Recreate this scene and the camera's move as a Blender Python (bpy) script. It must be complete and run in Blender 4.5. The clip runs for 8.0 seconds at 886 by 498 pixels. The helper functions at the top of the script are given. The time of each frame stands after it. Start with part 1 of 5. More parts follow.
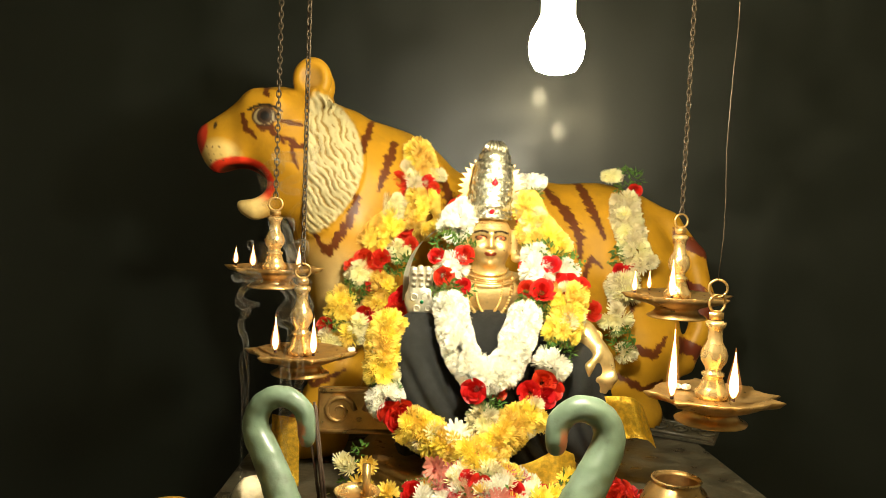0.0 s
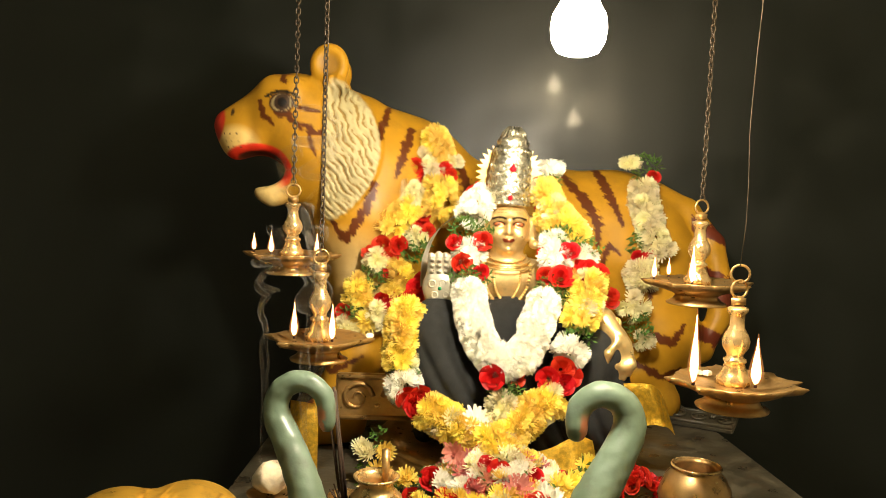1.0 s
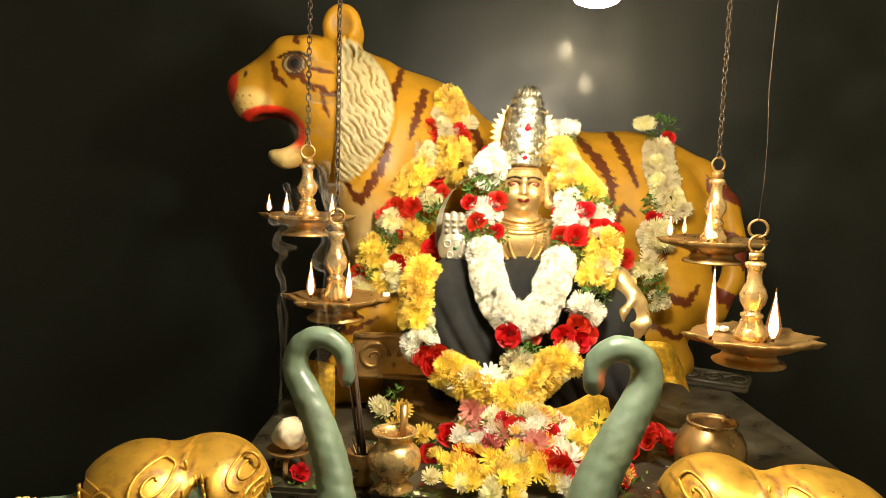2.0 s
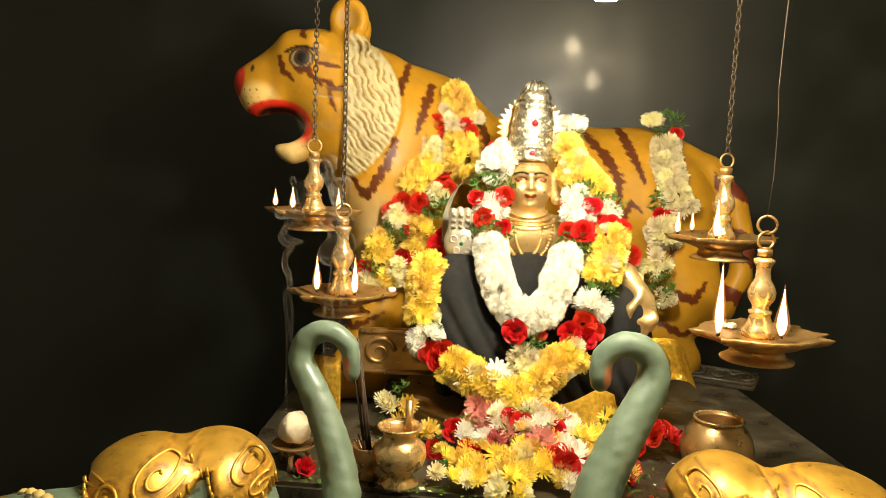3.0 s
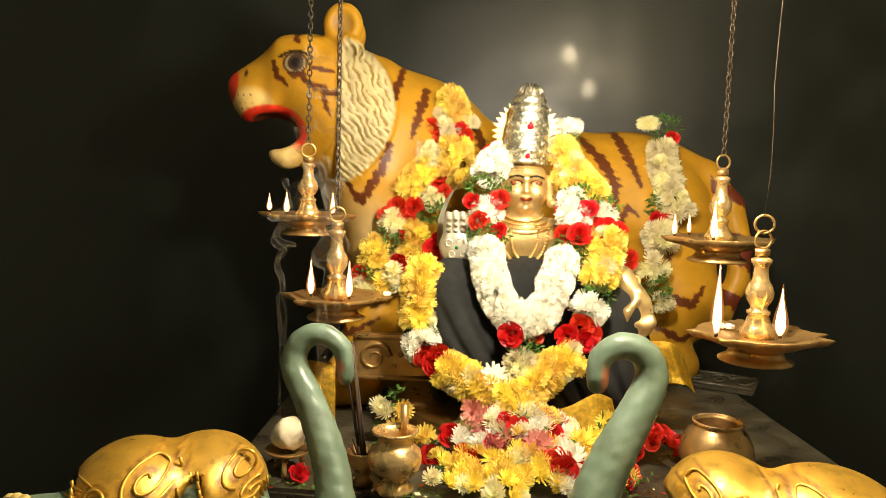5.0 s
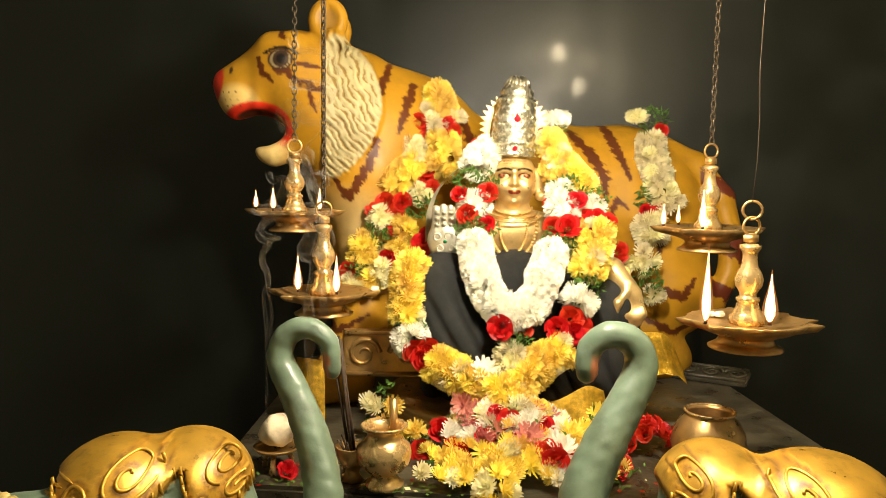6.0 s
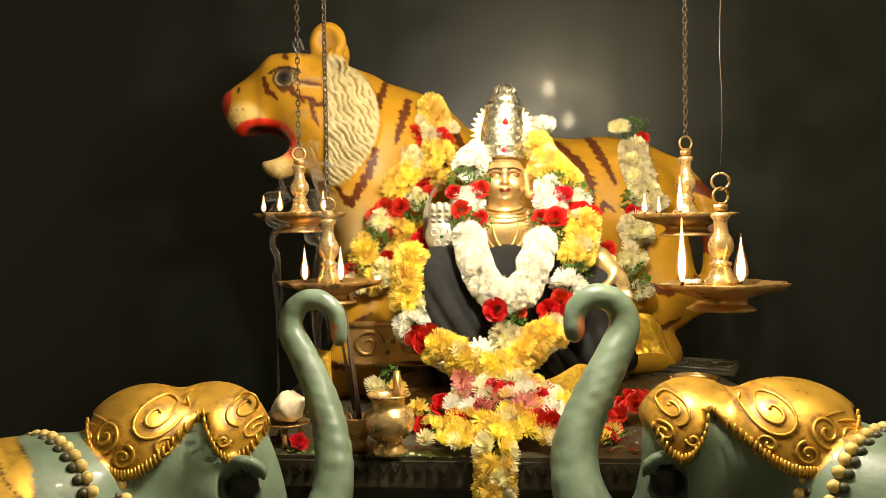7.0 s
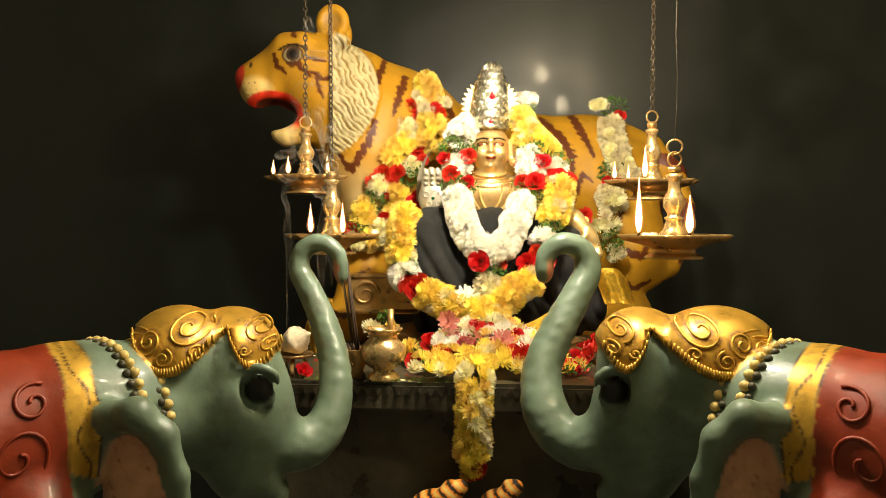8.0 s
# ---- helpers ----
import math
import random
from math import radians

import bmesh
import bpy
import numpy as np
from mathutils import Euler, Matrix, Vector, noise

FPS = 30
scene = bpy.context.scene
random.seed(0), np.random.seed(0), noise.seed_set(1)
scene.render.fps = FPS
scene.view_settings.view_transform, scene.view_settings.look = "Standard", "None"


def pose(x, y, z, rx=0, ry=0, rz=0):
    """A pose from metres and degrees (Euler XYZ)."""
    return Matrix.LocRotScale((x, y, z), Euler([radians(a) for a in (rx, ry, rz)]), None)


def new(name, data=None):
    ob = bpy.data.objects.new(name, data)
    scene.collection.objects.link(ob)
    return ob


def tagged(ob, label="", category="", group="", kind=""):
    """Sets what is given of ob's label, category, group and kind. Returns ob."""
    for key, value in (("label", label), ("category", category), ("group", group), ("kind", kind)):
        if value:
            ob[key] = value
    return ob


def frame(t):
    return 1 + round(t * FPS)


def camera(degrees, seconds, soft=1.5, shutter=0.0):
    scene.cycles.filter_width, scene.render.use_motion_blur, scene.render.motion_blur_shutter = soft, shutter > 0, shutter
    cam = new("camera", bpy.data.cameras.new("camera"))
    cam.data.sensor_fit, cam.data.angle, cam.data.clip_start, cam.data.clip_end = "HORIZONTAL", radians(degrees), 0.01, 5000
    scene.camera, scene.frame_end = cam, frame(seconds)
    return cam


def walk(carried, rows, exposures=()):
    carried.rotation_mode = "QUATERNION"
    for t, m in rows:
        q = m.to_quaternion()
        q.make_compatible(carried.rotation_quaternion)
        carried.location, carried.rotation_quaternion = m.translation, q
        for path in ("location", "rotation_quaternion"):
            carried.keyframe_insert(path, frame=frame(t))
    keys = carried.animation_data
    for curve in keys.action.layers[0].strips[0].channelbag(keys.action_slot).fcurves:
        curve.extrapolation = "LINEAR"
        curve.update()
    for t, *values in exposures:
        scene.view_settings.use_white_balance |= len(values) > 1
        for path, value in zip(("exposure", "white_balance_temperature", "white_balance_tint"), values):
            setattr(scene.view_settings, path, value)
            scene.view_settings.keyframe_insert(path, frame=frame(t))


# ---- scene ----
cam = camera(59.4, 8.0, soft=0.65)
METRES, EYE, TILT, LEAN, TURN = 0.42, 1.5, -3.6, -2.2, 0.0
ROWS = [
    (0.0, 0.0, 0.0, 0.0, 0.0, 0.0, -0.0),
    (0.5, -0.008, 0.0103, -0.0066, 0.5, -0.34, -0.01),
    (1.0, -0.0213, 0.0094, -0.016, 0.96, -0.73, 0.01),
    (1.5, -0.0387, 0.004, -0.0553, 1.41, -2.53, 0.42),
    (3.0, -0.0508, 0.0139, -0.0718, 2.04, -3.06, 0.06),
    (3.5, -0.0452, 0.0297, -0.0895, 2.14, -3.33, 0.23),
    (4.0, -0.0499, 0.0324, -0.0999, 1.61, -3.23, 0.05),
    (4.5, -0.0489, 0.0318, -0.1051, 1.93, -2.38, 0.03),
    (6.0, -0.0138, 0.0617, -0.1476, 1.48, -1.92, 1.26),
    (6.5, -0.0138, 0.0126, -0.2864, 1.55, 1.22, 1.58),
    (7.0, 0.0001, -0.1531, -0.4141, 1.56, 2.21, 2.99),
    (7.5, 0.0346, -0.3624, -0.4955, 4.86, 2.42, 2.02),
    (8.0, 0.0389, -0.5472, -0.5729, 1.38, 1.39, 2.15),
]
walk(cam, [(t, pose(0, 0, EYE, TILT, LEAN, TURN) @ pose(METRES * x, METRES * y, METRES * z, 90 + pitch, roll, yaw)) for t, x, y, z, yaw, pitch, roll in ROWS],
     [(0.0, 0.05, 6500, 2), (0.3, 0.0, 6500, 8), (0.8, 0.0, 6500, 10), (8.0, 0.0, 6500, 10)])

# ---- light ----
BULB = (0.123, 0.90, 1.685)
BULB_GLOW = 735.0
FLAME_GLOW = 6.0
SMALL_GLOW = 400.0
world = bpy.data.worlds.new("night")
world.use_nodes = True
world.node_tree.nodes["Background"].inputs[0].default_value = (0.9, 0.95, 0.7, 1)
world.node_tree.nodes["Background"].inputs[1].default_value = 0.004
scene.world = world


# ---- materials ----
def material(name, color, rough=0.5, metal=0.0, vary=0.15, scale=30.0, bump=0.2, bump_scale=120.0, attribute="", coat=0.0,
             rough_vary=0.1, emit=0.0, subsurface=0.0, random_hue=0.0, dirt=(0.0, 8.0)):
    m = bpy.data.materials.new(name)
    m.use_nodes = True
    nt = m.node_tree
    b = nt.nodes["Principled BSDF"]
    link = nt.links.new
    co = nt.nodes.new("ShaderNodeTexCoord")
    n1 = nt.nodes.new("ShaderNodeTexNoise")
    n1.inputs["Scale"].default_value, n1.inputs["Detail"].default_value = scale, 5
    n2 = nt.nodes.new("ShaderNodeTexNoise")
    n2.inputs["Scale"].default_value, n2.inputs["Detail"].default_value = bump_scale, 4
    link(co.outputs["Object"], n1.inputs["Vector"])
    link(co.outputs["Object"], n2.inputs["Vector"])
    if attribute:
        src = nt.nodes.new("ShaderNodeAttribute")
        src.attribute_name = attribute
        base = src.outputs["Color"]
    else:
        src = nt.nodes.new("ShaderNodeRGB")
        src.outputs[0].default_value = (*color, 1)
        base = src.outputs[0]
    hsv = nt.nodes.new("ShaderNodeHueSaturation")
    span = nt.nodes.new("ShaderNodeMapRange")
    span.inputs["From Min"].default_value, span.inputs["From Max"].default_value = 0.3, 0.7
    span.inputs["To Min"].default_value, span.inputs["To Max"].default_value = 1 - vary, 1 + vary
    link(n1.outputs["Fac"], span.inputs["Value"])
    link(base, hsv.inputs["Color"])
    value = span.outputs[0]
    if random_hue:
        info = nt.nodes.new("ShaderNodeObjectInfo")
        r = nt.nodes.new("ShaderNodeMapRange")
        r.inputs["To Min"].default_value, r.inputs["To Max"].default_value = 1 - 3.5 * random_hue, 1 + random_hue * 2
        link(info.outputs["Random"], r.inputs["Value"])
        mul = nt.nodes.new("ShaderNodeMath")
        mul.operation = "MULTIPLY"
        link(r.outputs[0], mul.inputs[0])
        link(value, mul.inputs[1])
        value = mul.outputs[0]
        h = nt.nodes.new("ShaderNodeMapRange")
        h.inputs["To Min"].default_value, h.inputs["To Max"].default_value = 0.5 - random_hue * 0.35, 0.5 + random_hue * 0.35
        link(info.outputs["Random"], h.inputs["Value"])
        link(h.outputs[0], hsv.inputs["Hue"])
    link(value, hsv.inputs["Value"])
    colour = hsv.outputs[0]
    if dirt[0]:
        n3 = nt.nodes.new("ShaderNodeTexNoise")
        n3.inputs["Scale"].default_value, n3.inputs["Detail"].default_value = dirt[1], 8
        n3.inputs["Roughness"].default_value = 0.65
        link(co.outputs["Object"], n3.inputs["Vector"])
        ramp = nt.nodes.new("ShaderNodeMapRange")
        ramp.inputs["From Min"].default_value, ramp.inputs["From Max"].default_value = 0.52, 0.72
        ramp.inputs["To Max"].default_value = dirt[0]
        link(n3.outputs["Fac"], ramp.inputs["Value"])
        mixer = nt.nodes.new("ShaderNodeMix")
        mixer.data_type = "RGBA"
        mixer.inputs[7].default_value = (0.05, 0.03, 0.015, 1)
        link(ramp.outputs[0], mixer.inputs[0])
        link(colour, mixer.inputs[6])
        colour = mixer.outputs[2]
    link(colour, b.inputs["Base Color"])
    rr = nt.nodes.new("ShaderNodeMapRange")
    rr.inputs["From Min"].default_value, rr.inputs["From Max"].default_value = 0.3, 0.7
    rr.inputs["To Min"].default_value, rr.inputs["To Max"].default_value = max(0.02, rough - rough_vary), min(1, rough + rough_vary)
    link(n1.outputs["Fac"], rr.inputs["Value"])
    link(rr.outputs[0], b.inputs["Roughness"])
    b.inputs["Metallic"].default_value = metal
    if coat:
        b.inputs["Coat Weight"].default_value, b.inputs["Coat Roughness"].default_value = coat, 0.06
    if subsurface:
        b.inputs["Subsurface Weight"].default_value, b.inputs["Subsurface Scale"].default_value = subsurface, 0.004
    if bump:
        bp = nt.nodes.new("ShaderNodeBump")
        bp.inputs["Strength"].default_value, bp.inputs["Distance"].default_value = bump, 0.002
        link(n2.outputs["Fac"], bp.inputs["Height"])
        link(bp.outputs[0], b.inputs["Normal"])
    if emit:
        b.inputs["Emission Color"].default_value, b.inputs["Emission Strength"].default_value = (*color, 1), emit
    return m


def petal(name, color, *rest, **more):
    """A thin petal or leaf, through which light shines."""
    m = material(name, color, *rest, **more)
    nt = m.node_tree
    b, out = nt.nodes["Principled BSDF"], nt.nodes["Material Output"]
    thin, both = nt.nodes.new("ShaderNodeBsdfTranslucent"), nt.nodes.new("ShaderNodeMixShader")
    nt.links.new(b.inputs["Base Color"].links[0].from_socket, thin.inputs["Color"])
    both.inputs[0].default_value = 0.38
    nt.links.new(b.outputs[0], both.inputs[1])
    nt.links.new(thin.outputs[0], both.inputs[2])
    nt.links.new(both.outputs[0], out.inputs["Surface"])
    return m


WALL = material("polished_dark_stone", (0.0086, 0.0104, 0.0068), 0.40, vary=0.15, scale=6, bump=0.03, bump_scale=60, coat=0.04)
WALL.node_tree.nodes["Principled BSDF"].inputs["Specular IOR Level"].default_value = 0.48
ROOM = material("grimy_plaster", (0.55, 0.55, 0.47), 0.85, vary=0.2, scale=5, bump=0.3, bump_scale=40)
FLOOR = material("worn_stone_floor", (0.26, 0.25, 0.22), 0.6, vary=0.3, scale=7, bump=0.3, bump_scale=50)
SLAB = material("oily_black_stone", (0.046, 0.039, 0.024), 0.40, vary=0.6, scale=18, bump=0.9, bump_scale=38, dirt=(0.85, 16), rough_vary=0.2)
GOLD = material("painted_gold", (0.62, 0.36, 0.045), 0.3, 0.75, vary=0.2, scale=40, bump=0.25, bump_scale=90, dirt=(0.35, 30))
BRASS = material("oiled_brass", (0.54, 0.33, 0.12), 0.34, 0.8, vary=0.25, scale=50, bump=0.12, bump_scale=200, dirt=(0.55, 25))
BRASS_BRIGHT = material("polished_brass", (0.72, 0.49, 0.21), 0.28, 0.75, vary=0.18, scale=45, bump=0.12, bump_scale=160, dirt=(0.4, 30))
SILVER = material("chased_silver", (0.70, 0.65, 0.50), 0.24, 0.95, vary=0.25, scale=110, bump=1.0, bump_scale=210, dirt=(0.75, 75))
IRON = material("dark_chain_metal", (0.050, 0.033, 0.017), 0.55, 0.4, vary=0.3, scale=90, bump=0.3)
STATUE_GOLD = material("gilded_bronze", (0, 0, 0), 0.36, 0.75, vary=0.10, scale=60, bump=0.12, bump_scale=140, attribute="paint", dirt=(0.25, 45))
TIGER = material("enamel_painted_plaster", (0, 0, 0), 0.48, 0.0, vary=0.14, scale=18, bump=0.15, bump_scale=60, attribute="paint", dirt=(0.28, 14))
TIGER.node_tree.nodes["Principled BSDF"].inputs["Specular IOR Level"].default_value = 0.22
CAP_GOLD = material("gold_paint_on_relief", (0, 0, 0), 0.37, 0.55, vary=0.15, scale=40, bump=0.25, bump_scale=90, attribute="paint", dirt=(0.5, 45))
ELEPHANT = material("enamel_painted_statue", (0, 0, 0), 0.42, 0.0, vary=0.2, scale=25, bump=0.5, bump_scale=45, attribute="paint", coat=0.10, dirt=(0.45, 22))
ELEPHANT.node_tree.nodes["Principled BSDF"].inputs["Specular IOR Level"].default_value = 0.38
CLOTH = material("black_cotton", (0.008, 0.008, 0.007), 0.92, vary=0.25, scale=60, bump=0.5, bump_scale=700)
HEM = material("gold_brocade", (0.65, 0.40, 0.03), 0.38, 0.55, vary=0.3, scale=140, bump=0.7, bump_scale=450)
WHITE_PETAL = petal("white_petals", (0.96, 0.94, 0.84), 0.6, vary=0.08, scale=200, bump=0, random_hue=0.03)
CREAM_PETAL = petal("cream_petals", (0.90, 0.84, 0.55), 0.6, vary=0.1, scale=200, bump=0, random_hue=0.05)
YELLOW_PETAL = petal("yellow_petals", (0.96, 0.77, 0.17), 0.6, vary=0.12, scale=200, bump=0, random_hue=0.05)
RED_PETAL = petal("red_petals", (0.62, 0.022, 0.010), 0.5, vary=0.2, scale=120, bump=0, random_hue=0.015)
PINK_PETAL = petal("pink_petals", (0.66, 0.24, 0.20), 0.55, vary=0.2, scale=120, bump=0, random_hue=0.05)
LEAF = petal("green_leaves", (0.10, 0.20, 0.03), 0.55, vary=0.35, scale=150, bump=0, random_hue=0.06)
STALK = material("incense_stick", (0.06, 0.035, 0.02), 0.9, vary=0.3, scale=200)
SHELL = material("conch_shell", (0.75, 0.62, 0.42), 0.35, vary=0.2, scale=60, bump=0.3, coat=0.3)
RIBBON = petal("white_ribbon", (0.42, 0.39, 0.30), 0.6)
CAMPHOR = material("camphor", (0.85, 0.8, 0.68), 0.6, bump=0.2)
WICK = material("burnt_wick", (0.05, 0.02, 0.015), 0.9)
SOOT = material("bulb_holder", (0.5, 0.48, 0.4), 0.4)
RUBY = material("ruby", (0.45, 0.01, 0.02), 0.1, vary=0.1, coat=1.0, bump=0)
EMERALD = material("emerald", (0.01, 0.2, 0.06), 0.1, vary=0.1, coat=1.0, bump=0)
BULB_GLASS = material("glowing_bulb", (1.0, 0.89, 0.71), emit=BULB_GLOW, bump=0)
FLAME = material("flame", (1.0, 0.62, 0.24), emit=FLAME_GLOW, bump=0)
MANTLE = bpy.data.materials.new("outer_flame")
MANTLE.use_nodes = True
nt = MANTLE.node_tree
clear, ember, both = nt.nodes.new("ShaderNodeBsdfTransparent"), nt.nodes.new("ShaderNodeEmission"), nt.nodes.new("ShaderNodeMixShader")
ember.inputs["Color"].default_value, ember.inputs["Strength"].default_value = (1.0, 0.36, 0.10, 1), 1.1
both.inputs[0].default_value = 0.17
nt.links.new(clear.outputs[0], both.inputs[1])
nt.links.new(ember.outputs[0], both.inputs[2])
nt.links.new(both.outputs[0], nt.nodes["Material Output"].inputs["Surface"])
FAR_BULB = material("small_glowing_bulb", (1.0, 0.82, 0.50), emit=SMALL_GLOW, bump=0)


PI = math.pi


# ---- mesh helpers ----
def link_mesh(name, mesh, mat, parent=None, label=""):
    ob = new(name, mesh)
    for m in (mat if isinstance(mat, (list, tuple)) else [mat]):
        if m.name not in [x.name for x in mesh.materials]:
            mesh.materials.append(m)
    if parent:
        ob.parent = parent
    if label:
        tagged(ob, label)
    return ob


def part(name, bm, mat, parent=None, label="", smooth=True):
    mesh = bpy.data.meshes.new(name)
    bm.normal_update()
    bm.to_mesh(mesh)
    bm.free()
    if smooth:
        mesh.shade_smooth()
    return link_mesh(name, mesh, mat, parent, label)


def thing(name, label, category, at=(0, 0, 0), group="", kind=""):
    ob = new(name)
    ob.empty_display_size = 0.02
    ob.location = at
    return tagged(ob, label, category, group, kind)


def box(bm, lo, hi, bevel=0.0):
    r = bmesh.ops.create_cube(bm, size=1)
    v = r["verts"]
    bmesh.ops.scale(bm, verts=v, vec=[b - a for a, b in zip(lo, hi)])
    bmesh.ops.translate(bm, verts=v, vec=[(a + b) / 2 for a, b in zip(lo, hi)])
    if bevel:
        edges = list({e for p in v for e in p.link_edges})
        bmesh.ops.bevel(bm, geom=edges, offset=bevel, segments=2, affect="EDGES")


def lathe(bm, profile, seg=32, at=(0, 0, 0), wave=None):
    """Turns (radius, height) pairs round the z axis. wave(angle, row) scales the radius."""
    rows = []
    for i, (r, z) in enumerate(profile):
        row = []
        for k in range(seg):
            a = 2 * math.pi * k / seg
            q = r * (wave(a, i) if wave else 1)
            row.append(bm.verts.new((at[0] + q * math.cos(a), at[1] + q * math.sin(a), at[2] + z)))
        rows.append(row)
    for a, b in zip(rows, rows[1:]):
        for k in range(seg):
            bm.faces.new((a[k], a[(k + 1) % seg], b[(k + 1) % seg], b[k]))
    bm.faces.new(list(reversed(rows[0])))
    bm.faces.new(rows[-1])


def tube(bm, points, radii, seg=8, closed=False):
    pts = [Vector(p) for p in points]
    n = len(pts)
    if not isinstance(radii, (list, tuple)):
        radii = [radii] * n
    normal = None
    rows = []
    for i, p in enumerate(pts):
        d = (pts[(i + 1) % n] - pts[i - 1]) if closed else (pts[min(i + 1, n - 1)] - pts[max(i - 1, 0)])
        d.normalize()
        if normal is None:
            normal = d.orthogonal().normalized()
        normal = (normal - d * normal.dot(d)).normalized()
        side = d.cross(normal)
        rows.append([bm.verts.new(p + radii[i] * (math.cos(2 * math.pi * k / seg) * normal + math.sin(2 * math.pi * k / seg) * side)) for k in range(seg)])
    pairs = list(zip(rows, rows[1:])) + ([(rows[-1], rows[0])] if closed else [])
    for a, b in pairs:
        for k in range(seg):
            bm.faces.new((a[k], a[(k + 1) % seg], b[(k + 1) % seg], b[k]))
    if not closed:
        bm.faces.new(list(reversed(rows[0])))
        bm.faces.new(rows[-1])


def smooth_path(points, per=6):
    """A Catmull-Rom line through the points."""
    p = [Vector(q) for q in points]
    out = []
    for i in range(len(p) - 1):
        a, b, c, d = p[max(i - 1, 0)], p[i], p[i + 1], p[min(i + 2, len(p) - 1)]
        for k in range(per):
            t = k / per
            out.append(0.5 * (2 * b + (c - a) * t + (2 * a - 5 * b + 4 * c - d) * t * t + (3 * b - a - 3 * c + d) * t ** 3))
    out.append(p[-1])
    return out


# ---- sculpting with distance fields ----
def s_ball(c, r):
    def f(p):
        k = [(p[i] - c[i]) / r[i] for i in range(3)]
        d = np.sqrt(k[0] ** 2 + k[1] ** 2 + k[2] ** 2)
        return (d - 1) * min(r)
    return f


def s_cone(a, b, ra, rb):
    def f(p):
        ab = [b[i] - a[i] for i in range(3)]
        l2 = sum(q * q for q in ab)
        t = np.clip(sum((p[i] - a[i]) * ab[i] for i in range(3)) / l2, 0, 1)
        d = np.sqrt(sum((p[i] - a[i] - t * ab[i]) ** 2 for i in range(3)))
        return d - (ra + (rb - ra) * t)
    return f


def smin(a, b, k):
    h = np.clip(0.5 + 0.5 * (b - a) / k, 0, 1)
    return b + (a - b) * h - k * h * (1 - h)


def smax(a, b, k):
    return -smin(-a, -b, k)


def s_line(points, radii, k=0.01):
    def f(p):
        d = None
        for i in range(len(points) - 1):
            e = s_cone(points[i], points[i + 1], radii[i], radii[i + 1])(p)
            d = e if d is None else smin(d, e, k)
        return d
    return f


def surface(field, lo, hi, h):
    """Points and quads of the zero surface of a field on a grid of step h."""
    n = [int((hi[i] - lo[i]) / h) + 2 for i in range(3)]
    ax = [lo[i] + h * np.arange(n[i], dtype=np.float32) for i in range(3)]
    p = np.meshgrid(*ax, indexing="ij", sparse=True)
    v = np.broadcast_to(field(p), n).astype(np.float32)
    inside = v < 0
    count = np.zeros([k - 1 for k in n], np.float32)
    total = np.zeros([3] + [k - 1 for k in n], np.float32)

    def cut(off, size):
        return tuple(slice(off[i], off[i] + size[i]) for i in range(3))
    cells = [k - 1 for k in n]
    for axis in range(3):
        o = [q for q in range(3) if q != axis]
        for da in (0, 1):
            for db in (0, 1):
                s = [0, 0, 0]
                s[o[0]], s[o[1]] = da, db
                e = list(s)
                e[axis] = 1
                v0, v1 = v[cut(s, cells)], v[cut(e, cells)]
                cross = inside[cut(s, cells)] != inside[cut(e, cells)]
                t = np.where(cross, v0 / np.where(cross, v0 - v1, 1), 0)
                count += cross
                for q in range(3):
                    total[q] += np.where(cross, t if q == axis else s[q], 0)
    used = count > 0
    index = -np.ones(cells, np.int64)
    index[used] = np.arange(used.sum())
    where = np.argwhere(used)
    verts = np.stack([lo[q] + h * (where[:, q] + total[q][used] / count[used]) for q in range(3)], 1)
    faces = []
    for axis in range(3):
        a, b = [(1, 2), (2, 0), (0, 1)][axis]
        s0 = [slice(1, n[q] - 1) for q in range(3)]
        s1 = list(s0)
        s0[axis], s1[axis] = slice(0, n[axis] - 1), slice(1, n[axis])
        i0, i1 = inside[tuple(s0)], inside[tuple(s1)]
        at = np.argwhere(i0 != i1)
        flip = i0[tuple(at.T)]
        at = at + np.array([0 if q == axis else 1 for q in range(3)])
        quad = []
        for da, db in ((-1, -1), (0, -1), (0, 0), (-1, 0)):
            c = at.copy()
            c[:, a] += da
            c[:, b] += db
            quad.append(index[tuple(c.T)])
        quad = np.stack(quad, 1)
        faces.append(np.where(flip[:, None], quad, quad[:, ::-1]))
    return verts, np.concatenate(faces)


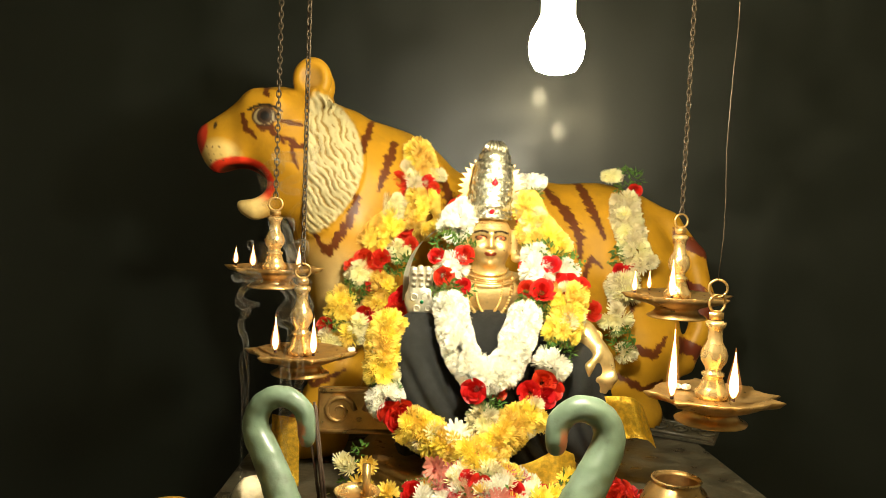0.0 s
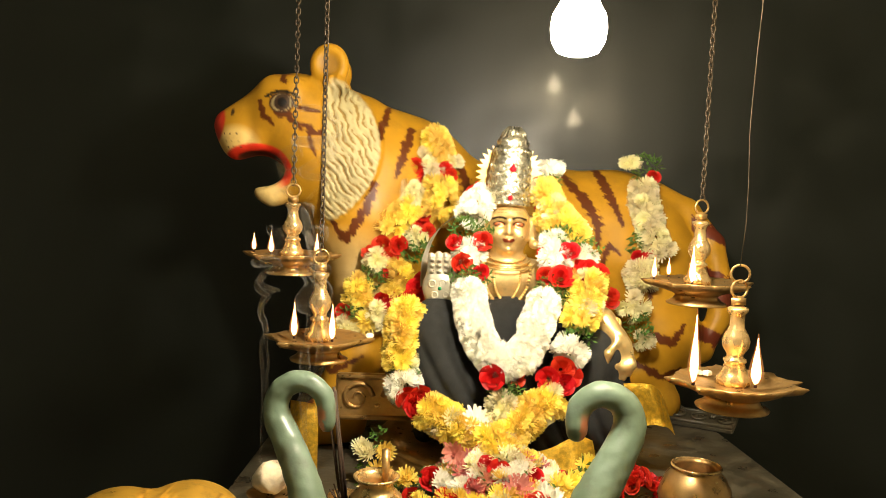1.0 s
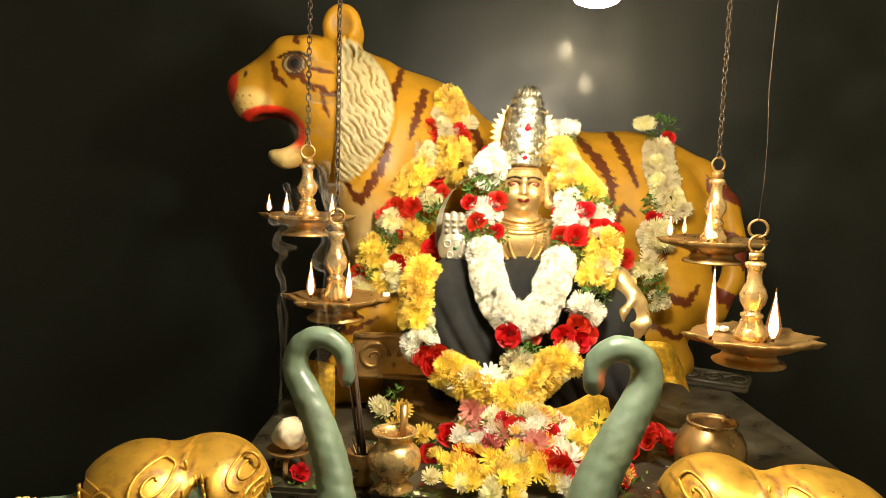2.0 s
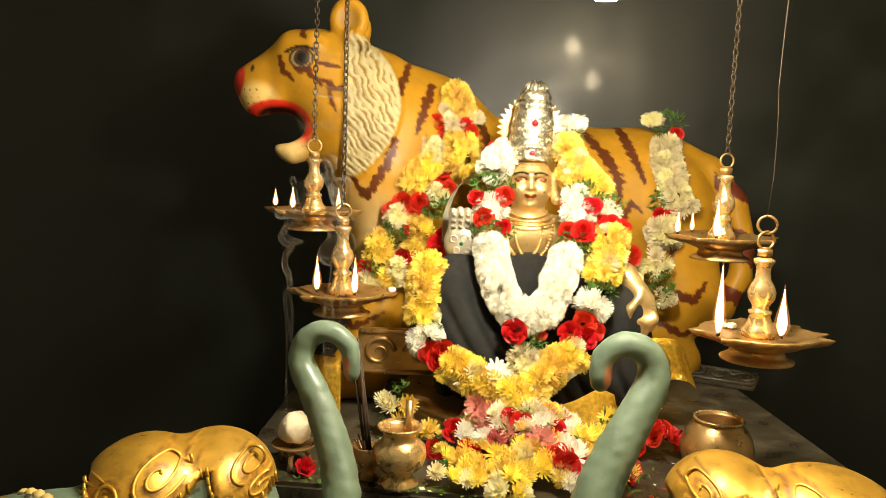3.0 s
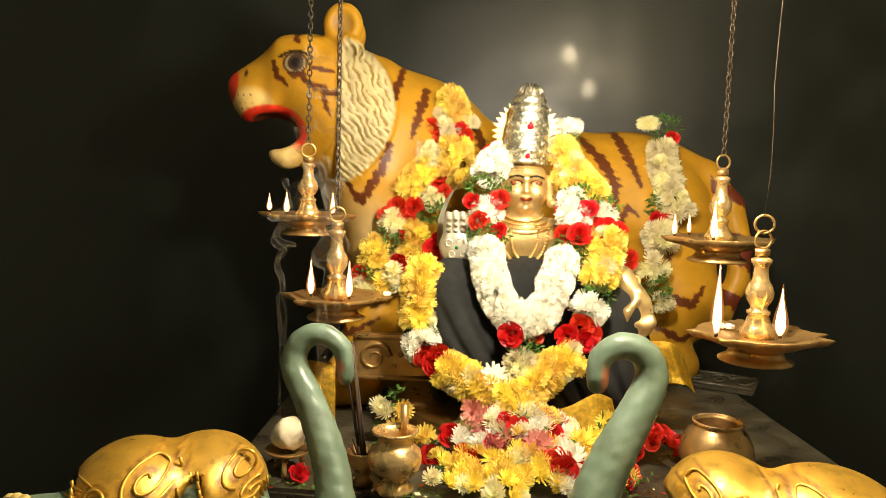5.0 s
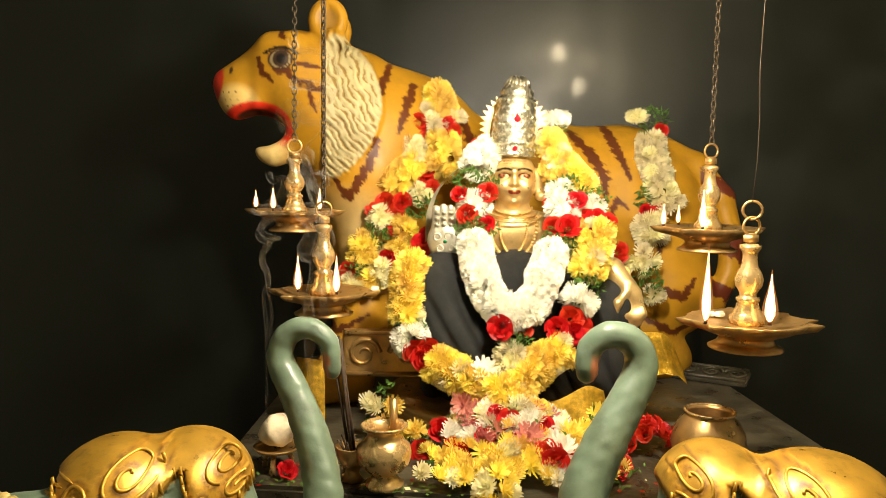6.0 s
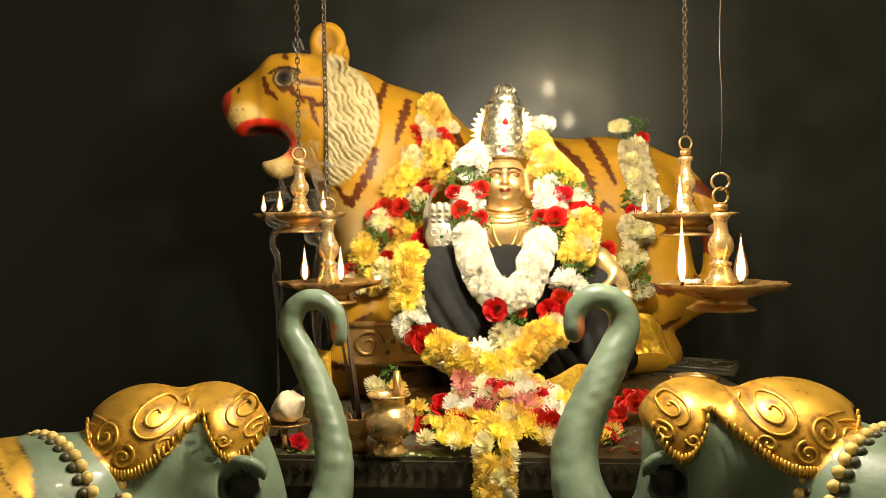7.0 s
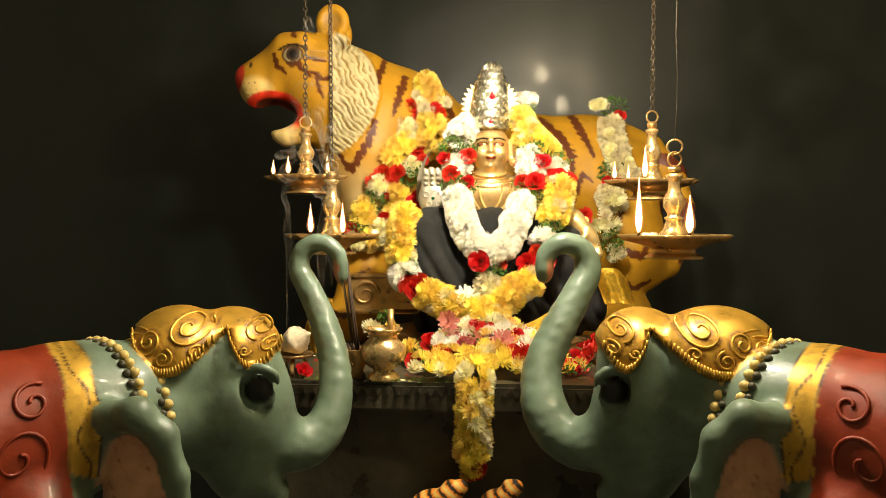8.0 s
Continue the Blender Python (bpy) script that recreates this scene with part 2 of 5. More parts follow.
def sculpt(name, field, lo, hi, h, mat, paint=None, extra=None, second=None):
    """A mesh of the field; paint(points, normals) gives its colours; extra is a bmesh to join with its colour."""
    verts, faces = surface(field, lo, hi, h)
    mesh = bpy.data.meshes.new(name)
    vs, fs, cols = verts, faces.tolist(), None
    mesh.from_pydata(vs.tolist(), [], fs)
    mesh.update()
    if paint:
        normals = np.empty(len(vs) * 3, np.float32)
        mesh.vertices.foreach_get("normal", normals)
        cols = paint(vs, normals.reshape(-1, 3))
    if extra:
        more_v, more_f, more_c = [], [], []
        for bm, colour in extra:
            base = len(more_v)
            bm.verts.index_update()
            more_v += [tuple(v.co) for v in bm.verts]
            more_f += [[base + v.index for v in f.verts] for f in bm.faces]
            more_c += [colour] * len(bm.verts)
            bm.free()
        base = len(vs)
        mesh = bpy.data.meshes.new(name)
        mesh.from_pydata(vs.tolist() + more_v, [], fs + [[base + i for i in f] for f in more_f])
        mesh.update()
        if cols is not None:
            cols = np.concatenate([cols, np.array(more_c, np.float32)])
    if cols is not None:
        at = mesh.color_attributes.new("paint", "FLOAT_COLOR", "POINT")
        at.data.foreach_set("color", np.concatenate([cols, np.ones((len(cols), 1))], 1).astype(np.float32).ravel())
    mesh.shade_smooth()
    ob = link_mesh(name, mesh, mat)
    if second:
        chosen = (cols[:, 0] > 0.5) & (cols[:, 2] < 0.11) & (cols[:, 1] > 0.25)
        corner = np.empty(len(mesh.loops), np.int32)
        mesh.loops.foreach_get("vertex_index", corner)
        first = np.empty(len(mesh.polygons), np.int32)
        mesh.polygons.foreach_get("loop_start", first)
        mesh.materials.append(second)
        mesh.polygons.foreach_set("material_index", chosen[corner[first]].astype(np.int32))
    return ob


def wobble(p, f, seed=0.0):
    return np.sin(f * p[0] + 1.3 * np.sin(f * 0.7 * p[2] + seed)) * np.sin(f * 1.1 * p[1] + seed) * np.sin(f * 0.9 * p[2] + 2 * seed)


# ---- room ----
def slab(name, lo, hi, mat, label, bevel=0.0):
    bm = bmesh.new()
    box(bm, lo, hi, bevel)
    return tagged(part(name, bm, mat, smooth=False), label, name.split("_")[0], kind="structure")


slab("floor", (-2.4, -2.6, -0.1), (2.4, 2.45, 0.0), FLOOR, "dark worn stone floor in shadow")
WALL_POSE = Matrix.Translation((0, 2.25, 1.5)) @ pose(0, 0, 0, -1.35, 0, -1.49)
north = slab("wall_north", (-2.6, 0.0, -1.6), (2.6, 0.2, 1.5), WALL, "dark polished stone wall behind the shrine")
north.matrix_basis = WALL_POSE


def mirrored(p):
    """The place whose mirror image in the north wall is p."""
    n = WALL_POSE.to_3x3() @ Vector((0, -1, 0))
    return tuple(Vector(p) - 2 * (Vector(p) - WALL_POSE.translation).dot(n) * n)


slab("wall_south", (-2.4, -2.8, 0.0), (2.4, -2.6, 2.9), ROOM, "dark unlit plaster wall facing the shrine")
slab("wall_west", (-2.6, -2.8, 0.0), (-2.4, 2.45, 2.9), ROOM, "dark unlit plaster side wall")
slab("wall_east", (2.4, -2.8, 0.0), (2.6, 2.45, 2.9), ROOM, "dark unlit plaster side wall")
slab("ceiling", (-2.6, -2.8, 2.9), (2.6, 2.45, 3.0), ROOM, "dark unlit plaster ceiling")

TOP = 1.0


def altar():
    bm = bmesh.new()
    box(bm, (-0.34, 1.075, 0.0), (0.52, 2.10, TOP - 0.05), 0.004)
    base = part("altar", bm, SLAB, smooth=False)
    tagged(base, "black oily stone altar carrying the shrine", "altar")
    bm = bmesh.new()
    corners = ((-0.36, 1.062), (0.62, 0.998), (0.535, 2.12), (-0.36, 2.12))
    low = [bm.verts.new((x, y, TOP - 0.05)) for x, y in corners]
    high = [bm.verts.new((x, y, TOP)) for x, y in corners]
    bm.faces.new(high)
    bm.faces.new(low[::-1])
    for k in range(4):
        bm.faces.new((low[k], low[(k + 1) % 4], high[(k + 1) % 4], high[k]))
    bmesh.ops.bevel(bm, geom=bm.edges[:], offset=0.006, segments=2, affect="EDGES")
    part("slab", bm, SLAB, base, "worn stone slab scattered with petals", smooth=False)
    bm = bmesh.new()
    for k in range(54):
        x = -0.348 + 0.0176 * k
        y = 1.060 - 0.0653 * (x + 0.36)
        pts = [(x, y, TOP - 0.008), (x + 0.0150, y - 0.001, TOP - 0.008), (x + 0.0075, y - 0.005, TOP - 0.021)]
        bm.faces.new([bm.verts.new(p) for p in pts])
    bmesh.ops.solidify(bm, geom=bm.faces[:], thickness=0.004)
    part("carved_teeth", bm, SLAB, base, "row of carved triangles along the edge", smooth=False)
    bm = bmesh.new()
    box(bm, (-0.30, 0.94, 0.0), (0.34, 1.073, 0.79), 0.006)
    part("step", bm, SLAB, base, smooth=False)
    return base


altar()


def painted_ornament(cx, w, label):
    lumps = [s_ball((cx, 1.0, 0.805), (w, 0.035, 0.03)), s_ball((cx + w * 0.6, 0.995, 0.825), (w * 0.45, 0.028, 0.028)), s_line([(cx - w, 0.985, 0.80), (cx + w * 0.3, 0.98, 0.83), (cx + w, 0.985, 0.845)], [0.012, 0.010, 0.012])]

    def field(p):
        d = lumps[0](p)
        for f in lumps[1:]:
            d = smin(d, f(p), 0.01)
        return smax(d, 0.789 - p[2] + 0 * p[0], 0.003)

    def paint(v, n):
        s = np.sin(230 * v[:, 0] + 160 * v[:, 2] + 2 * np.sin(90 * v[:, 2]))
        c = np.tile(np.array([0.70, 0.22, 0.02]), (len(v), 1))
        c[s > 0.55] = (0.02, 0.015, 0.01)
        c[s < -0.55] = (0.62, 0.42, 0.12)
        return c
    tagged(sculpt("painted_ornament", field, (cx - w - 0.03, 0.94, 0.785), (cx + w + 0.03, 1.05, 0.87), 0.003, TIGER, paint), label, "ornament", "painted ornaments")



def bulb():
    t = thing("hanging_bulb", "white glowing light bulb hanging in its holder", "light bulb", BULB)
    bm = bmesh.new()
    lathe(bm, [(0.004, -0.043), (0.016, -0.0425), (0.028, -0.038), (0.036, -0.024), (0.0385, -0.006), (0.036, 0.012), (0.028, 0.026), (0.0235, 0.036), (0.023, 0.058), (0.015, 0.060)], 32)
    bmesh.ops.scale(bm, verts=bm.verts, vec=(0.83, 0.83, 0.83))
    part("bulb_glass", bm, BULB_GLASS, t)
    bm = bmesh.new()
    lathe(bm, [(0.015, 0.048), (0.017, 0.051), (0.017, 0.10), (0.012, 0.108), (0.005, 0.112)], 20)
    part("holder", bm, SOOT, t)
    bm = bmesh.new()
    tube(bm, [(0, 0, 0.11), (0.004, 0, 0.5), (0, 0, 2.9 - BULB[2])], 0.003, 6)
    part("cord", bm, WICK, t)


bulb()


# ---- tiger statue ----
def seg_dist(x, z, pts):
    """The distance in x and z to a line of points, and how far along it."""
    best = np.full(len(x), 9.0)
    along = np.zeros(len(x))
    n = len(pts) - 1
    for i in range(n):
        (ax, az), (bx, bz) = pts[i], pts[i + 1]
        l2 = (bx - ax) ** 2 + (bz - az) ** 2
        t = np.clip(((x - ax) * (bx - ax) + (z - az) * (bz - az)) / l2, 0, 1)
        d = np.hypot(x - ax - t * (bx - ax), z - az - t * (bz - az))
        near = d < best
        best = np.where(near, d, best)
        along = np.where(near, (i + t) / n, along)
    return best, along


STRIPES = [
    (0.011, [(-0.155, 1.66), (-0.165, 1.60), (-0.185, 1.545)]),
    (0.014, [(-0.105, 1.615), (-0.115, 1.57), (-0.13, 1.515)]),
    (0.014, [(-0.17, 1.50), (-0.185, 1.45), (-0.225, 1.385), (-0.255, 1.425)]),
    (0.017, [(0.0, 1.54), (0.015, 1.50), (0.012, 1.44)]),
    (0.017, [(0.235, 1.53), (0.285, 1.47), (0.305, 1.43), (0.305, 1.38)]),
    (0.015, [(0.315, 1.55), (0.335, 1.49), (0.36, 1.43)]),
    (0.010, [(0.305, 1.30), (0.33, 1.385), (0.355, 1.365)]),
    (0.012, [(0.40, 1.40), (0.43, 1.33), (0.42, 1.26)]),
    (0.014, [(0.42, 1.20), (0.47, 1.18), (0.50, 1.22)]),
    (0.012, [(0.40, 1.13), (0.46, 1.10), (0.50, 1.12)]),
    (0.010, [(-0.30, 1.16), (-0.24, 1.13), (-0.18, 1.16)]),
    (0.010, [(-0.29, 1.08), (-0.23, 1.06), (-0.17, 1.09)]),
    (0.010, [(-0.405, 1.655), (-0.395, 1.625), (-0.375, 1.61)]),
    (0.011, [(-0.372, 1.632), (-0.345, 1.628), (-0.318, 1.60)]),
    (0.009, [(-0.325, 1.645), (-0.30, 1.64), (-0.285, 1.638)]),
    (0.010, [(-0.315, 1.61), (-0.29, 1.595), (-0.265, 1.60)]),
    (0.008, [(-0.305, 1.60), (-0.298, 1.57), (-0.288, 1.55)]),
    (0.010, [(-0.362, 1.715), (-0.358, 1.70), (-0.352, 1.69)]),
]


def tiger():
    mouth = s_ball((-0.412, 1.585, 1.520), (0.052, 0.085, 0.036))
    line = s_line
    spine = line([(-0.235, 1.68, 1.575), (-0.13, 1.75, 1.50), (0.0, 1.82, 1.40), (0.20, 1.86, 1.385), (0.36, 1.88, 1.38), (0.42, 1.88, 1.36)],
                 [0.115, 0.145, 0.15, 0.16, 0.165, 0.15], 0.04)
    head = [s_ball((-0.345, 1.645, 1.625), (0.105, 0.100, 0.098)), s_ball((-0.445, 1.605, 1.585), (0.052, 0.055, 0.052)),
            s_line([(-0.39, 1.61, 1.655), (-0.478, 1.60, 1.612)], [0.040, 0.026], 0.02), s_line([(-0.385, 1.59, 1.685), (-0.345, 1.572, 1.688)], [0.020, 0.018], 0.01), s_ball((-0.30, 1.62, 1.56), (0.08, 0.08, 0.08)),
            s_line([(-0.31, 1.62, 1.505), (-0.385, 1.60, 1.475), (-0.40, 1.60, 1.478)], [0.045, 0.026, 0.022], 0.02)]
    chest = line([(-0.19, 1.66, 1.50), (-0.20, 1.65, 1.42), (-0.17, 1.68, 1.30)], [0.10, 0.10, 0.11], 0.05)
    legs = [line([(-0.16, 1.66, 1.32), (-0.20, 1.56, 1.15), (-0.225, 1.50, TOP + 0.035)], [0.09, 0.055, 0.045]),
            line([(-0.225, 1.50, TOP + 0.035), (-0.275, 1.46, TOP + 0.030)], [0.05, 0.042]),
            line([(-0.14, 1.80, 1.30), (-0.19, 1.80, 1.15), (-0.21, 1.80, TOP + 0.035), (-0.27, 1.79, TOP + 0.03)], [0.09, 0.055, 0.045, 0.042]),
            line([(0.42, 1.82, 1.32), (0.46, 1.77, 1.18), (0.42, 1.75, 1.10), (0.46, 1.73, TOP + 0.035), (0.38, 1.69, TOP + 0.03)], [0.13, 0.10, 0.07, 0.05, 0.045]),
            line([(0.42, 1.95, 1.32), (0.46, 1.96, 1.18), (0.42, 1.96, 1.10), (0.46, 1.96, TOP + 0.035), (0.38, 1.96, TOP + 0.03)], [0.13, 0.10, 0.07, 0.05, 0.045])]
    tail = line([(0.46, 1.86, 1.485), (0.53, 1.84, 1.46), (0.585, 1.80, 1.39), (0.605, 1.78, 1.30), (0.60, 1.77, 1.22), (0.56, 1.75, 1.15), (0.50, 1.73, 1.12)],
                [0.045, 0.034, 0.028, 0.026, 0.025, 0.024, 0.022])
    ears = [s_ball((-0.275, 1.60, 1.735), (0.040, 0.020, 0.045)), s_ball((-0.285, 1.72, 1.735), (0.040, 0.020, 0.045))]

    def locks(x, z):
        """Wavy strands of the mane, flowing back and down."""
        lean = 0.55 + 1.6 * (1.60 - z)
        along, across = -z + 0.4 * x, x + lean * (z - 1.56)
        a = np.sin(470 * (across + 0.0040 * np.sin(95 * along + 40 * across) + 0.0016 * np.sin(230 * along - 130 * across)))
        b = np.sin(300 * (across + 0.005 * np.sin(60 * along + 2.0)) + 1.3)
        return 0.65 * a + 0.5 * b * np.sin(70 * along + 90 * across)

    def ruff(x, z):
        return np.sqrt(((x + 0.217 + 2.2 * (z - 1.565) ** 2) / 0.056) ** 2 + ((z - 1.565) / 0.145) ** 2)

    def field(p):
        d = spine(p)
        for h in head:
            d = smin(d, h(p), 0.03)
        d = smin(d, chest(p), 0.06)
        for g in legs:
            d = smin(d, g(p), 0.04)
        d = smin(d, tail(p), 0.02)
        for e in ears:
            d = smin(d, e(p), 0.012)
        d = smax(d, -s_ball((-0.275, 1.583, 1.737), (0.024, 0.012, 0.028))(p), 0.006)
        d = smax(d, -mouth(p), 0.012)
        eye = s_ball((-0.36, 1.556, 1.652), (0.020, 0.012, 0.016))(p)
        d = smin(d, eye, 0.004)
        r = ruff(p[0], p[2])
        k = np.clip((1.08 - r) * 8, 0, 1)
        wave = locks(p[0], p[2])
        d = d - k * (0.007 + 0.0034 * wave)
        return smax(d, (TOP - p[2]) + 0 * p[0], 0.004)

    def paint(v, n):
        x, y, z = v.T
        c = np.tile(np.array([0.385, 0.192, 0.010]), (len(v), 1))
        p = (x, y, z)
        jag = 0.35 * np.sin(330 * x + 90 * z) + 0.35 * np.sin(410 * z + 60 * x) + 0.2 * np.sin(900 * (x - z))

        def lay(mask, colour):
            m = np.clip(mask, 0, 1)[:, None]
            c[:] = c * (1 - m) + np.array(colour) * m
        pale = np.clip((1.42 - z) * 10, 0, 1) * np.clip((-0.12 - x) * 12, 0, 1) * np.clip((1.60 - y) * 12, 0, 1) * (z > 1.2)
        lay(pale, (0.74, 0.62, 0.34))
        lay(np.clip((0.056 - np.hypot(x + 0.452, z - 1.555)) * 60, 0, 1) * 0.55, (0.74, 0.56, 0.22))
        for w, pts in STRIPES:
            d, t = seg_dist(x, z, pts)
            width = w * (0.35 + 0.65 * np.sin(np.pi * np.clip(0.2 + 0.75 * t, 0, 1))) * (1 + 0.55 * jag)
            lay((width * 0.75 - d) * 500 * (y < 1.90), (0.085, 0.020, 0.003))
        ring = np.abs((x - 0.58) * 7 + (z - 1.3) * 16) % 1.6
        lay(((x > 0.535) & (z < 1.46) & (ring < 0.55 + 0.12 * jag)).astype(float), (0.10, 0.018, 0.006))
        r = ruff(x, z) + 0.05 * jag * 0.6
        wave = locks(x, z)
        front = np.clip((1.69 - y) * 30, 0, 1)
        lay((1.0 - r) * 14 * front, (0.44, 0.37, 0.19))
        # shade in the grooves between raised strands, put into the colour as darker brown
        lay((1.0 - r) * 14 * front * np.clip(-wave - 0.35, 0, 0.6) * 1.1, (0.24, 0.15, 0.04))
        m = mouth(p)
        lay((0.010 - np.abs(m - 0.008)) * 300 * (x < -0.335) * (z > 1.485), (0.60, 0.030, 0.010))
        lay((0.003 - m) * 300, (0.05, 0.010, 0.006))
        lay((0.036 - np.sqrt((x + 0.505) ** 2 + ((y - 1.585) * 0.7) ** 2 + ((z - 1.608) * 0.9) ** 2)) * 200, (0.45, 0.030, 0.012))
        lay((0.006 - np.hypot((x + 0.462) * 1.2, (z - 1.632) * 0.6)) * 400 * (y < 1.62), (0.03, 0.012, 0.006))
        side = (y < 1.62)
        e = np.hypot((x + 0.36) / 1.25, z - 1.652)
        lay((0.0218 - e) * 500 * side, (0.05, 0.02, 0.01))
        lay((0.0180 - e) * 500 * side, (0.34, 0.26, 0.13))
        lay((0.045 - np.hypot((x + 0.40) / 1.3, z - 1.472)) * 60 * 0.75, (0.62, 0.45, 0.17))
        lay((0.0172 - np.hypot(x + 0.358, z - 1.653)) * 600 * side, (0.045, 0.025, 0.015))
        lay((0.0100 - np.hypot(x + 0.358, z - 1.653)) * 600 * side, (0.008, 0.006, 0.005))
        brow = np.abs(np.hypot((x + 0.36) / 1.2, z - 1.638) - 0.0370)
        lay((0.0036 - brow) * 700 * side * (z > 1.662), (0.012, 0.008, 0.006))
        for k in range(9):
            dx, dz = -0.475 + 0.013 * (k % 3) + 0.004 * (k // 3), 1.588 - 0.013 * (k // 3)
            lay((0.0022 - np.hypot(x - dx, z - dz)) * 900 * side, (0.05, 0.025, 0.01))
        lay((0.024 - np.hypot((x + 0.275), z - 1.737)) * 150 * (y < 1.60) * 0.8, (0.30, 0.16, 0.03))
        return c

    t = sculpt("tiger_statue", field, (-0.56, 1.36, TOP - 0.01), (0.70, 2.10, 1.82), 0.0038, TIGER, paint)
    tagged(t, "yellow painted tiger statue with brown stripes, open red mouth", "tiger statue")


tiger()


# ---- elephant statues ----
def spiral(cx, cz, r, turns, surface_y, start=0.0, flip=1, wire=0.0022):
    pts = []
    n = int(20 * turns)
    for i in range(n + 1):
        a = start + flip * 2 * math.pi * turns * i / n
        q = r * (0.12 + 0.88 * i / n)
        x, z = cx + q * math.cos(a), cz + q * math.sin(a)
        pts.append((x, surface_y(x, z), z))
    bm = bmesh.new()
    tube(bm, pts, wire, 6)
    return bm


def elephant(side, trunk, stout, name_label, lobe_a, ra, lobe_b, rb, notch, a_half, b_half, eye_x=0.0):
    """side 1: faces the altar from the west; side -1: its mirror image. s runs back from the head along the body."""
    def axis(s):
        return (-0.345 - 0.74 * s, 0.805 - 0.67 * s, float(np.interp(s, (0.0, 0.06, 0.10, 0.16, 0.35, 0.50), (0.985, 1.015, 1.032, 1.026, 1.000, 0.985))))

    def girth(s):
        return float(np.interp(s, (0.0, 0.06, 0.10, 0.16, 0.35, 0.50), (0.045, 0.066, 0.080, 0.089, 0.118, 0.130)))

    def on_body(s, up, r):
        a = axis(s)
        return (a[0] + 0.67 * r * math.cos(up), a[1] - 0.74 * r * math.cos(up), a[2] + r * math.sin(up))

    def behind(x, y):
        return (-0.345 - x) * 0.74 + (0.805 - y) * 0.67

    def q(x, y, z):
        return (side * x, y, z)
    radii = [0.050, 0.041, 0.033, 0.028, 0.0245, 0.022, 0.0195, 0.0165, 0.0145, 0.0130, 0.0120, 0.0110]
    radii = [r * (1 if i < 3 else stout) for i, r in enumerate(radii)]
    path = smooth_path(trunk, 3)
    rad = np.interp(np.linspace(0, 1, len(path)), np.linspace(0, 1, len(radii)), radii).tolist()
    parts = [s_ball((-0.305, 0.84, 1.025), (0.090, 0.085, 0.095)), s_ball((-0.280, 0.85, 0.975), (0.066, 0.065, 0.062)),
             s_line([axis(s) for s in (0.0, 0.06, 0.10, 0.16)], [girth(s) for s in (0.0, 0.06, 0.10, 0.16)], 0.02),
             s_line([axis(0.16), axis(0.35), axis(0.50)], [girth(0.16), girth(0.35), girth(0.50)], 0.04),
             s_line([(-0.28, 0.83, 0.92), (-0.24, 0.845, 0.885)], [0.045, 0.022], 0.02)]
    legs = [s_line([on_body(s, 0.0, w)[:2] + (0.93,), on_body(s, 0.0, w)[:2] + (0.66,)], [0.065, 0.055]) for s in (0.22, 0.48) for w in (-0.07, 0.07)]
    ear = s_line([(-0.405, 0.662, 1.013), (-0.383, 0.641, 1.044), (-0.348, 0.633, 1.050), (-0.319, 0.641, 1.023), (-0.306, 0.647, 0.974), (-0.301, 0.650, 0.921), (-0.306, 0.652, 0.872)], [0.013, 0.017, 0.018, 0.0145, 0.0115, 0.0105, 0.0095], 0.012)
    flap = s_ball((-0.350, 0.648, 0.936), (0.046, 0.012, 0.102))
    tpath = s_line([tuple(v) for v in path], rad, 0.006)

    def cap(p):
        return smin(s_ball(lobe_a, ra)(p), s_ball(lobe_b, rb)(p), 0.012)

    def covered(x, y, z):
        """How far a place lies inside the edge of the gilded cap."""
        edge_a = 1.130 - 0.052 * np.cos(0.5 * PI * np.clip((x - notch + a_half) / a_half, -1, 1))
        edge_b = 1.130 - 0.056 * np.cos(0.5 * PI * np.clip((x - notch - b_half) / b_half, -1, 1))
        return z - np.where(x < notch, edge_a, edge_b)

    def bare(p):
        d = parts[0](p)
        for f in parts[1:]:
            d = smin(d, f(p), 0.035)
        wrinkle = 0.0003 * np.sin(330 * (p[2] + 0.4 * p[0]) + 3 * np.sin(60 * p[1])) + 0.0009 * wobble(p, 85, 1.0) + 0.0005 * wobble(p, 210, 2.0)
        d = smin(d, tpath(p) + wrinkle, 0.014)
        for g in legs:
            d = smin(d, g(p), 0.03)
        c = cap(p)
        gone = -covered(p[0] + 0 * p[2], p[1], p[2] + 0 * p[0])
        d = smin(d, c + 0.010, 0.02)
        d = np.minimum(d, smax(c, gone + 0 * c, 0.003))
        return smin(d, smin(ear(p), flap(p), 0.01), 0.008)

    eye = [-0.213 + eye_x, 0.66, 1.072]
    while float(bare(eye)) > 0 and eye[1] < 0.9:
        eye = [eye[0] - 0.00026, eye[1] + 0.001, eye[2] - 0.00022]
    socket = s_ball(eye, (0.027, 0.016, 0.030))
    ball = s_ball((eye[0], eye[1] + 0.008, eye[2] - 0.001), (0.019, 0.011, 0.020))
    lids = [s_line([(eye[0] + 0.026 * math.cos(a), eye[1] - 0.001 + 0.008 * abs(math.cos(a)), eye[2] + 0.004 + 0.026 * math.sin(a)) for a in (0.1, 0.6, 1.1, 1.6, 2.1, 2.6, 3.1)], [0.003, 0.0045, 0.005, 0.005, 0.005, 0.0045, 0.003]),
            s_line([(eye[0] + 0.023 * math.cos(a), eye[1] + 0.004 + 0.006 * abs(math.cos(a)), eye[2] + 0.002 + 0.026 * math.sin(a)) for a in (-0.3, -0.9, -1.6, -2.3, -2.9)], [0.002, 0.003, 0.003, 0.003, 0.002])]

